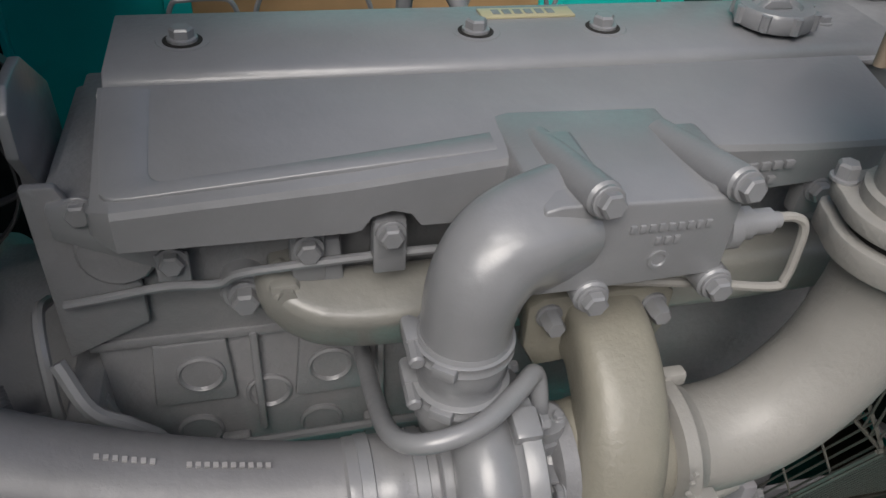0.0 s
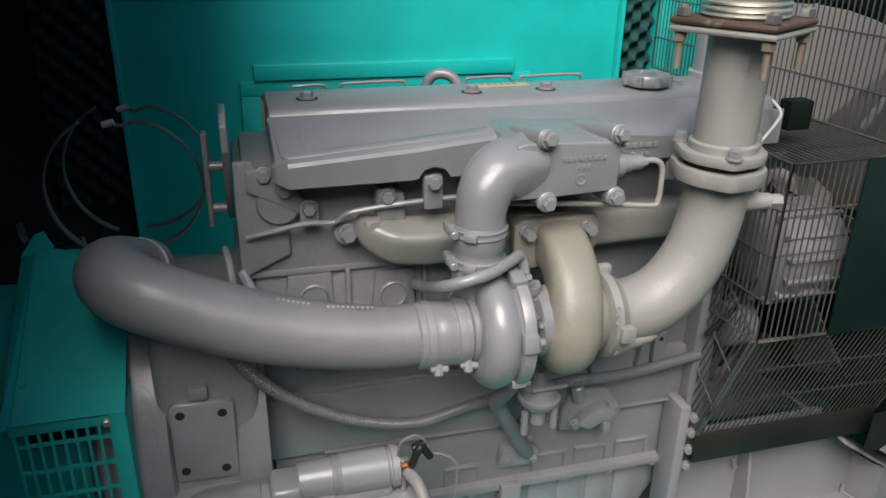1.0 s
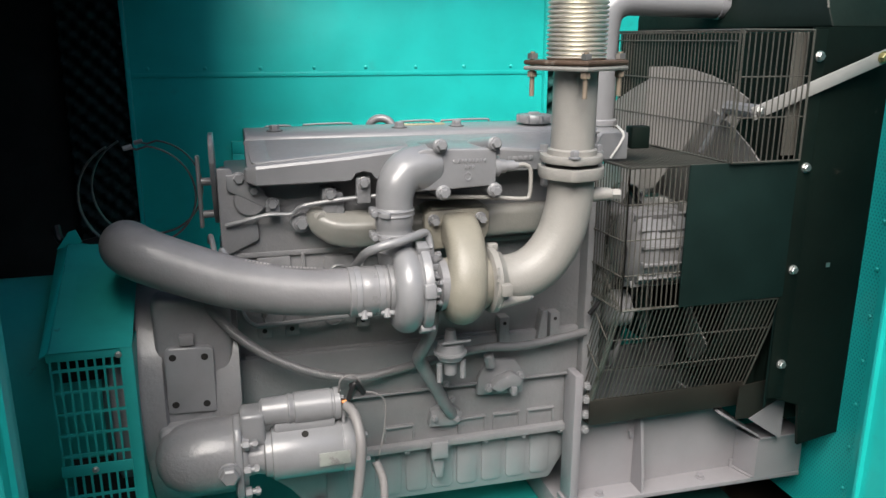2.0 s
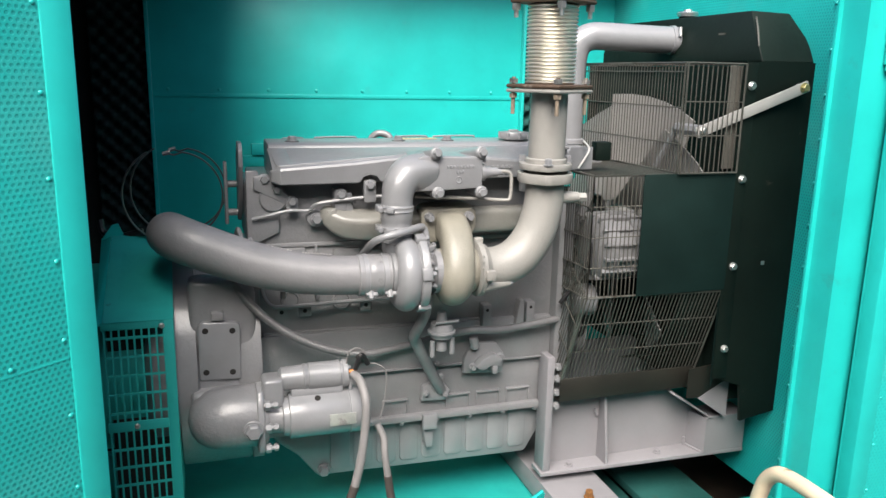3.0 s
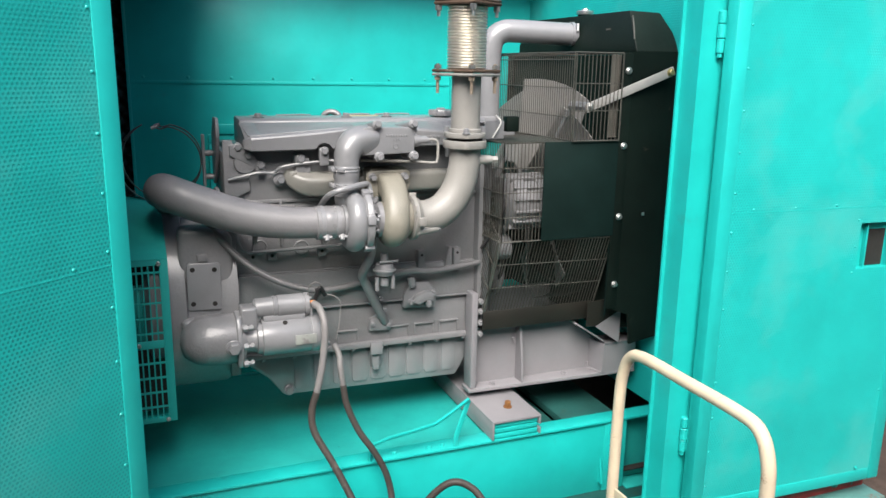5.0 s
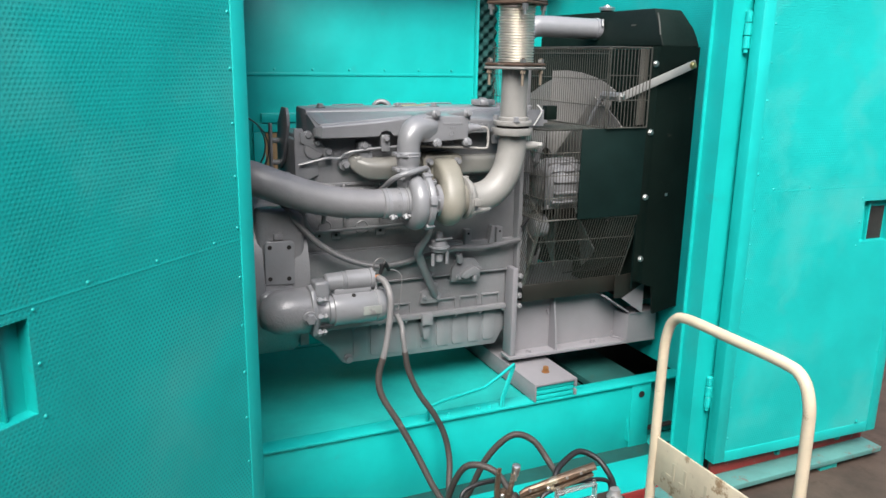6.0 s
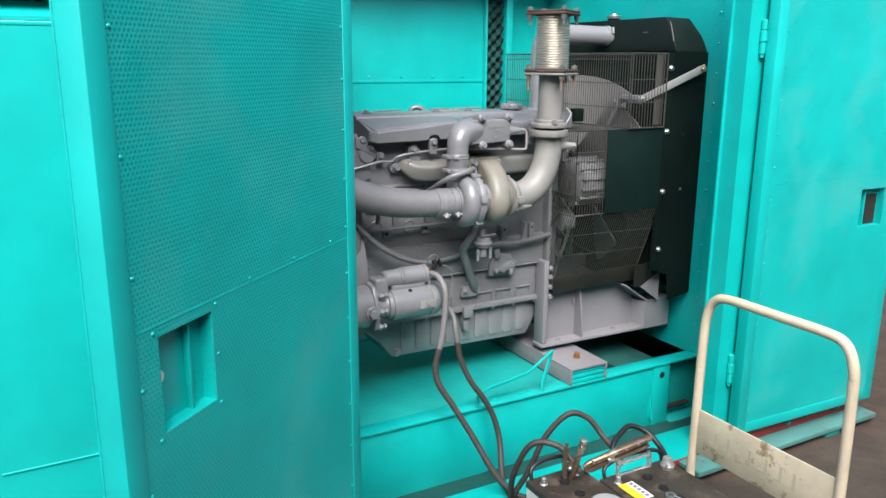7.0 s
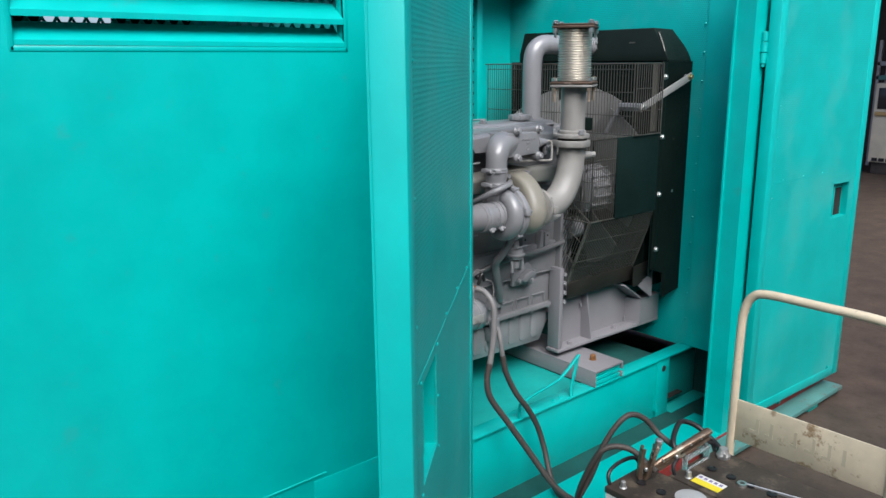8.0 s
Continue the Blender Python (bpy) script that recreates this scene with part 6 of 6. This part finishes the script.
part("pulley", lathe((0.58, 0.42, 0.86), RIGHT, [(0, 0.06), (0.05, 0.06), (0.055, 0.115), (0.075, 0.10), (0.095, 0.115), (0.10, 0.05)], 40), grey_cast, crank)
part("water_pump", lathe((0.57, 0.42, 1.20), RIGHT, [(0, 0.07), (0.08, 0.06), (0.13, 0.05), (0.135, 0.085), (0.155, 0.075), (0.175, 0.085), (0.18, 0.04)], 36), grey_cast, crank)
part("belt", tube([(0.66, 0.31, 0.85), (0.70, 0.225, 1.175), (0.715, 0.25, 1.228), (0.715, 0.29, 1.232), (0.715, 0.42, 1.285), (0.715, 0.50, 1.20), (0.67, 0.535, 0.86), (0.665, 0.42, 0.75), (0.66, 0.31, 0.85)], 0.008, 6, 6), black_rubber, crank, "black vee belt")
part("lower_pump", lathe((0.59, 0.27, 0.975), RIGHT, [(0, 0.03), (0.01, 0.05), (0.07, 0.05), (0.08, 0.03)], 20), grey_cast, crank)
part("conduit", tube([(0.53, 0.22, 0.985), (0.57, 0.20, 1.05), (0.60, 0.19, 1.12), (0.62, 0.21, 1.17)], 0.006, 8), black_rubber, crank)
side = thing("thermostat_sensor", (0.56, 0.25, 1.40), "small black relay box on a grey bracket", "relay")
part("bracket", prism([(0.50, 1.395), (0.60, 1.395), (0.60, 1.46), (0.53, 1.46)], "y", 0.20, 0.205, 0.002), grey, side)
part("box", box((0.605, 0.19, 1.42), (0.655, 0.225, 1.475), 0.004), black, side, "black relay box")
part("wire_loop", tube([(0.55, 0.19, 1.40), (0.57, 0.18, 1.44), (0.575, 0.18, 1.46), (0.56, 0.19, 1.48)], 0.003, 6), white_plastic, side)

# ---- starter cables ----
def cable(name, pts, r, mat, label, group="starter cables"):
    lowest = min(pts, key=lambda q: q[2])
    return single(name, tube(pts, r, 10, 8), mat, lowest, label, "cable", group)


grey_cable = paint("grey_oversprayed_cable", (0.175, 0.170, 0.170), 0.5, bump=0.3, mottle=0.15, dirt=(0.10, 0.085, 0.075), dirt_at=0.62)
cab = thing("starter_cable", (-0.05, -0.2, 0.02), "thick battery cable hanging from the starter, oversprayed grey at the top", "cable", "starter cables")
part("painted_end", tube([(-0.135, 0.085, 0.875), (-0.122, 0.05, 0.865), (-0.115, 0.012, 0.82), (-0.122, 0.0, 0.74), (-0.135, -0.005, 0.66), (-0.150, -0.008, 0.60)], 0.0118, 10), grey_cable, cab, "grey oversprayed end")
part("lug", rod((-0.135, 0.085, 0.876), (-0.128, 0.066, 0.872), 0.010, seg=10), copper, cab, "copper cable lug")
part("sheath", tube([(-0.150, -0.008, 0.60), (-0.168, -0.012, 0.54), (-0.165, -0.030, 0.47), (-0.115, -0.075, 0.37), (-0.07, -0.13, 0.27), (-0.03, -0.20, 0.165), (0.0, -0.24, 0.11), (0.04, -0.285, 0.070), (0.08, -0.325, 0.063)], 0.0122, 10), rubber, cab, "worn black rubber sheath")
cab = thing("starter_cable", (0.05, -0.2, 0.02), "battery earth cable hanging from the engine, oversprayed grey at the top", "cable", "starter cables")
part("painted_end", tube([(-0.075, 0.06, 0.735), (-0.062, 0.04, 0.70), (-0.062, 0.025, 0.66), (-0.055, 0.02, 0.60)], 0.010, 10), grey_cable, cab, "grey oversprayed end")
part("sheath", tube([(-0.055, 0.02, 0.60), (-0.045, 0.01, 0.53), (-0.01, -0.012, 0.44), (0.04, -0.035, 0.36), (0.075, -0.055, 0.28), (0.085, -0.085, 0.19), (0.06, -0.14, 0.11), (0.035, -0.20, 0.072), (0.02, -0.28, 0.062)], 0.0115, 10), rubber, cab, "worn black rubber sheath")
sw = thing("solenoid_wire", (-0.05, 0.07, 0.7), "thin pale signal wire at the starter", "cable", "starter cables")
part("wire", tube([(-0.10, 0.10, 0.895), (-0.07, 0.09, 0.895), (-0.045, 0.085, 0.87), (-0.05, 0.08, 0.80), (-0.065, 0.07, 0.745)], 0.002, 6), grey_cable, sw)
part("plug_lead", tube([(-0.15, 0.10, 0.90), (-0.145, 0.09, 0.935), (-0.12, 0.09, 0.945), (-0.10, 0.095, 0.92), (-0.115, 0.10, 0.89)], 0.0025, 8), grey_cable, sw)
part("plug_lead", tube([(-0.13, 0.08, 0.89), (-0.115, 0.075, 0.93), (-0.095, 0.085, 0.90)], 0.007, 8), black_rubber, sw)
part("tape", rod((-0.125, 0.095, 0.912), (-0.100, 0.095, 0.920), 0.010, seg=10, bev=0.003), black_rubber, sw)

# ---- jump leads on the floor tray, up to the batteries ----
cable("jump_lead", [(-0.07, -0.30, 0.061), (-0.05, -0.33, 0.075), (0.02, -0.37, 0.21), (0.08, -0.39, 0.35), (0.155, -0.42, 0.435), (0.22, -0.45, 0.42), (0.255, -0.50, 0.36), (0.25, -0.58, 0.335), (0.22, -0.64, 0.33)], 0.0108, rubber, "worn black rubber jump lead looping up to a battery", "jump leads")
cable("jump_lead", [(0.03, -0.31, 0.061), (-0.02, -0.335, 0.08), (-0.065, -0.40, 0.23), (-0.045, -0.45, 0.36), (-0.01, -0.484, 0.396), (0.04, -0.53, 0.385), (0.06, -0.59, 0.345), (0.055, -0.63, 0.335)], 0.0108, rubber, "worn black rubber jump lead looping up to a battery", "jump leads")
cable("battery_link", [(0.225, -0.60, 0.33), (0.24, -0.57, 0.36), (0.30, -0.54, 0.38), (0.361, -0.526, 0.388), (0.41, -0.56, 0.365), (0.42, -0.62, 0.33), (0.40, -0.67, 0.315)], 0.010, black_rubber, "glossy black link cable between the batteries", "jump leads")

# ---- trolley with batteries ----
tro = thing("platform_trolley", (0.2, -0.87, 0.0), "cream painted platform trolley with worn tube handle", "trolley")
part("deck", box((-0.20, -1.19, 0.085), (0.63, -0.575, 0.10), 0.004), deck_mat, tro, "oily brown deck")
hx = 0.612
part("handle", tube([(hx, -0.592, 0.10), (hx, -0.594, 0.35), (hx, -0.597, 0.70), (hx + 0.002, -0.605, 0.80), (hx + 0.003, -0.632, 0.853), (hx + 0.003, -0.69, 0.873), (hx + 0.003, -0.87, 0.874), (hx + 0.003, -1.06, 0.873), (hx + 0.003, -1.126, 0.858), (hx + 0.002, -1.160, 0.80), (hx, -1.170, 0.70), (hx, -1.175, 0.35), (hx, -1.178, 0.10)], 0.0165, 18, 6), cream_worn, tro, "cream tube handle with scraped rusty spots")
pan = part("panel", box((hx - 0.004, -1.160, 0.262), (hx + 0.004, -0.602, 0.432), 0.002), cream, tro)
for y, w in ((-0.685, 0.040), (-0.745, 0.030), (-0.84, 0.024), (-0.90, 0.040), (-0.96, 0.032), (-1.02, 0.014)):
    part("worn_mark", box((hx - 0.0048, y - w / 2, 0.318), (hx - 0.0038, y + w / 2, 0.330), 0.0), cream_dark, pan, "worn unreadable stencil")
    part("worn_mark", box((hx - 0.0048, y - w / 2, 0.330), (hx - 0.0038, y - w / 2 + 0.012, 0.380), 0.0), cream_dark, pan)
for x in (-0.12, 0.55):
    for y in (-1.10, -0.65):
        wh = part("wheel", lathe((x, y - 0.015, 0.0405), REAR, [(0, 0.030), (0.002, 0.039), (0.028, 0.039), (0.030, 0.030)], 24), black_rubber, tro)
        part("fork", box((x - 0.02, y - 0.022, 0.035), (x + 0.02, y + 0.022, 0.085), 0.004), zinc, wh)


def battery(x0, x1, y0, y1, label):
    z0, z1 = 0.10, 0.285
    b = thing("battery", ((x0 + x1) / 2, (y0 + y1) / 2, z0), label, "battery", "batteries on the trolley")
    part("case", box((x0, y0, z0), (x1, y1, z1), 0.006), battery_white, b, "pale plastic case")
    part("lid", box((x0 - 0.002, y0 - 0.002, z1 - 0.012), (x1 + 0.002, y1 + 0.002, z1 + 0.012), 0.004), battery_top, b, "dirty black lid")
    for k in range(6):
        y = y0 + 0.07 + (y1 - y0 - 0.14) * k / 5
        part("vent_cap", lathe(((x0 + x1) / 2, y, z1 + 0.012), UP, [(0, 0.017), (0.006, 0.017), (0.007, 0.012), (0.005, 0.011), (0.005, 0)], 14), black_rubber, b)
    for y, x in ((y1 - 0.045, x0 + 0.04), (y1 - 0.045, x1 - 0.04)):
        part("terminal", lathe((x, y, z1 + 0.012), UP, [(0, 0.014), (0.004, 0.010), (0.022, 0.0085), (0.024, 0.006)], 14), lead, b)
    part("rope_handle", tube([(x0 + 0.02, y1 - 0.01, z1 - 0.01), (x0 + 0.03, y1 + 0.01, z1 + 0.045), ((x0 + x1) / 2, y1 + 0.016, z1 + 0.06), (x1 - 0.03, y1 + 0.01, z1 + 0.045), (x1 - 0.02, y1 - 0.01, z1 - 0.01)], 0.007, 8), black_rubber, b, "black carrying handle")
    return b


b1 = battery(-0.098, 0.118, -1.07, -0.530, "pale cased lead battery with a dirty black lid on the trolley")
b2 = battery(0.128, 0.425, -1.15, -0.640, "lead battery with a yellow label on the trolley")
part("label", box((0.152, -0.806, 0.2972), (0.184, -0.702, 0.2985), 0.0), yellow, b2, "yellow edge of the warning label")
part("label", box((0.1845, -0.806, 0.2972), (0.214, -0.702, 0.2985), 0.0), white_plastic, b2, "white half of the label")
for k in range(5):
    part("print", box((0.192, -0.796 + 0.019 * k, 0.2984), (0.206, -0.784 + 0.019 * k, 0.2990), 0.0), label_grey, b2, "small unreadable print")
part("lid_disc", lathe((0.055, -0.765, 0.297), UP, [(0, 0.052), (0.003, 0.052), (0.004, 0.050)], 28), grey_label, b1, "grey round lid label")
part("cable_clamp", lathe((0.385, -0.69, 0.297), UP, [(0, 0.024), (0.012, 0.026), (0.02, 0.02), (0.038, 0.016), (0.04, 0.008)], 12), lead, b2, "furred lead terminal clamp")
part("clamp_bolt", rod((0.36, -0.71, 0.318), (0.41, -0.67, 0.322), 0.006, seg=8), lead, b2)
br = thing("carrying_strap", (0.27, -0.652, 0.297), "clear bent plastic carrying strap standing on the battery edge", "strap")
part("leg", box((0.192, -0.662, 0.297), (0.197, -0.640, 0.338), 0.001), clear_plastic, br)
part("leg", box((0.333, -0.662, 0.297), (0.338, -0.640, 0.343), 0.001), clear_plastic, br)
part("bar", prism([(0.192, 0.338), (0.338, 0.343), (0.338, 0.348), (0.192, 0.343)], "y", -0.662, -0.640, 0.001), clear_plastic, br)
part("foot", box((0.197, -0.660, 0.2975), (0.333, -0.652, 0.303), 0.001), clear_plastic, br)
for x in (0.196, 0.332):
    part("stud", rod((x, -0.651, 0.344), (x, -0.651, 0.356), 0.006, seg=10), zinc, br)


def pressed_arm(length, side, spread):
    """One tapered pressed arm of a spring clamp, narrow at the jaw and trough-shaped at the handle."""
    t = bmesh.new()
    cols = []
    for s, w, deep, lift in ((0.0, 0.006, 0.010, 0.001), (0.10, 0.009, 0.014, 0.004), (0.25, 0.010, 0.013, 0.006), (0.45, 0.012, 0.012, 0.010), (0.75, 0.014, 0.011, 0.012), (1.0, 0.015, 0.010, 0.012)):
        z = side * (lift + s * spread)
        o = side * deep
        cols.append([t.verts.new((length * s, y, zz)) for y, zz in ((-w, z), (-w, z + o), (-w * 0.55, z + o * 1.35), (w * 0.55, z + o * 1.35), (w, z + o), (w, z), (w * 0.7, z), (w * 0.7, z + o * 0.8), (-w * 0.7, z + o * 0.8), (-w * 0.7, z))])
    for a, b in zip(cols, cols[1:]):
        for k in range(10):
            t.faces.new((a[k], a[(k + 1) % 10], b[(k + 1) % 10], b[k]))
    for c in (cols[0], cols[-1]):
        t.faces.new(c)
    return t


def jump_clamp(jaw, tail, spread, open_to, label, lug=False):
    """A spring clamp from its jaw to its tail: two pressed arms, a pivot, rivets, jaw teeth and a lead lug."""
    a, b = Vector(jaw), Vector(tail)
    length = (b - a).length
    c = thing("jump_clamp", jaw, label, "jump clamp", "jump clamps")
    pieces = [("arm", pressed_arm(length, 1, spread), clamp_metal), ("arm", pressed_arm(length * 0.94, -1, spread), clamp_metal)]
    pieces.append(("pivot", rod((length * 0.36, -0.017, 0.0), (length * 0.36, 0.017, 0.0), 0.007, seg=12, bev=0.002), zinc))
    pieces.append(("spring", lathe((length * 0.40, -0.009, 0.0), REAR, [(0, 0.006), (0.002, 0.011), (0.016, 0.011), (0.018, 0.006)], 14), clamp_metal))
    for s in (0.14, 0.62, 0.80):
        z = 0.018 + s * spread
        pieces.append(("rivet", rod((length * s, -0.004, z), (length * s, -0.018, z), 0.0045, seg=8), zinc))
    if lug:
        z = 0.024 + spread
        pieces.append(("lead_lug", lathe((length * 0.80, 0.0, z), RIGHT, [(0, 0.008), (0.016, 0.008), (0.017, 0.0115), (0.034, 0.0115), (0.036, 0.013), (0.052, 0.013), (0.054, 0.010)], 14), zinc))
    for kind, t, mat in pieces:
        ob = new(kind, finish(kind, t, mat))
        ob.parent = c
    along = (b - a).normalized()
    across = Vector(open_to).cross(along).normalized()
    up = along.cross(across)
    c.matrix_basis = Matrix.Translation(a) @ Matrix((along, across, up)).transposed().to_4x4()
    return c


jump_clamp((0.030, -0.590, 0.300), (0.034, -0.610, 0.435), 0.004, (0.80, -0.60, 0), "rusty spring jump clamp standing on a battery terminal", True)
jump_clamp((0.098, -0.590, 0.318), (0.325, -0.665, 0.408), -0.008, (0, 0, 1), "worn bright jump clamp leaning across the batteries")
spanner = thing("spanner", (0.33, -0.90, 0.297), "bright combination spanner lying on the battery", "spanner")
p, q = Vector((0.265, -0.845, 0.302)), Vector((0.335, -1.085, 0.302))
part("shank", tube([p, q], 0.006, 8, curve=False, squash=0.6), zinc, spanner)
part("ring", lathe(p - Vector((0.008, -0.010, 0.005)), UP, [(0, 0.009), (0, 0.017), (0.010, 0.017), (0.010, 0.009), (0, 0.009)], 20), zinc, spanner)
part("jaw", prism([(q.x - 0.012, q.y - 0.002), (q.x + 0.006, q.y + 0.012), (q.x + 0.022, q.y - 0.012), (q.x + 0.008, q.y - 0.024)], "z", 0.297, 0.307, 0.002), zinc, spanner)

# ---- far things in the shed ----
cabinet = thing("machine_cabinet", (10.9, 2.4, 0.0), "ivory steel machine cabinet with a dark window on a low base", "cabinet")
part("body", box((10.5, 1.9, 0.18), (11.3, 2.80, 1.36), 0.02), ivory, cabinet)
part("window", box((10.485, 2.35, 0.98), (10.5, 2.745, 1.29), 0.005), dark_glass, cabinet)
part("handle", box((10.46, 2.30, 0.88), (10.5, 2.765, 0.94), 0.012), tan_strip, cabinet, "tan handle strip")
for y in (2.46, 2.56, 2.66):
    part("name_bar", box((10.492, y, 0.20), (10.5, y + 0.08, 0.25), 0.0), dark_glass, cabinet, "unreadable dark lettering")
part("base", box((10.55, 1.95, 0.0), (11.25, 2.76, 0.18), 0.01), dark_wall, cabinet)
rack = thing("storage_rack", (11.7, 2.6, 0.0), "grey steel storage rack with two boards", "rack")
for z, mat in ((1.60, grey_label), (1.38, flange_mat)):
    part("board", box((11.5, 1.6, z), (11.9, 3.2, z + 0.07), 0.005), mat, rack)
for y in (1.6, 3.16):
    for x in (11.5, 11.86):
        part("upright", box((x, y, 0.0), (x + 0.04, y + 0.04, 2.0), 0.0), grey_label, rack)
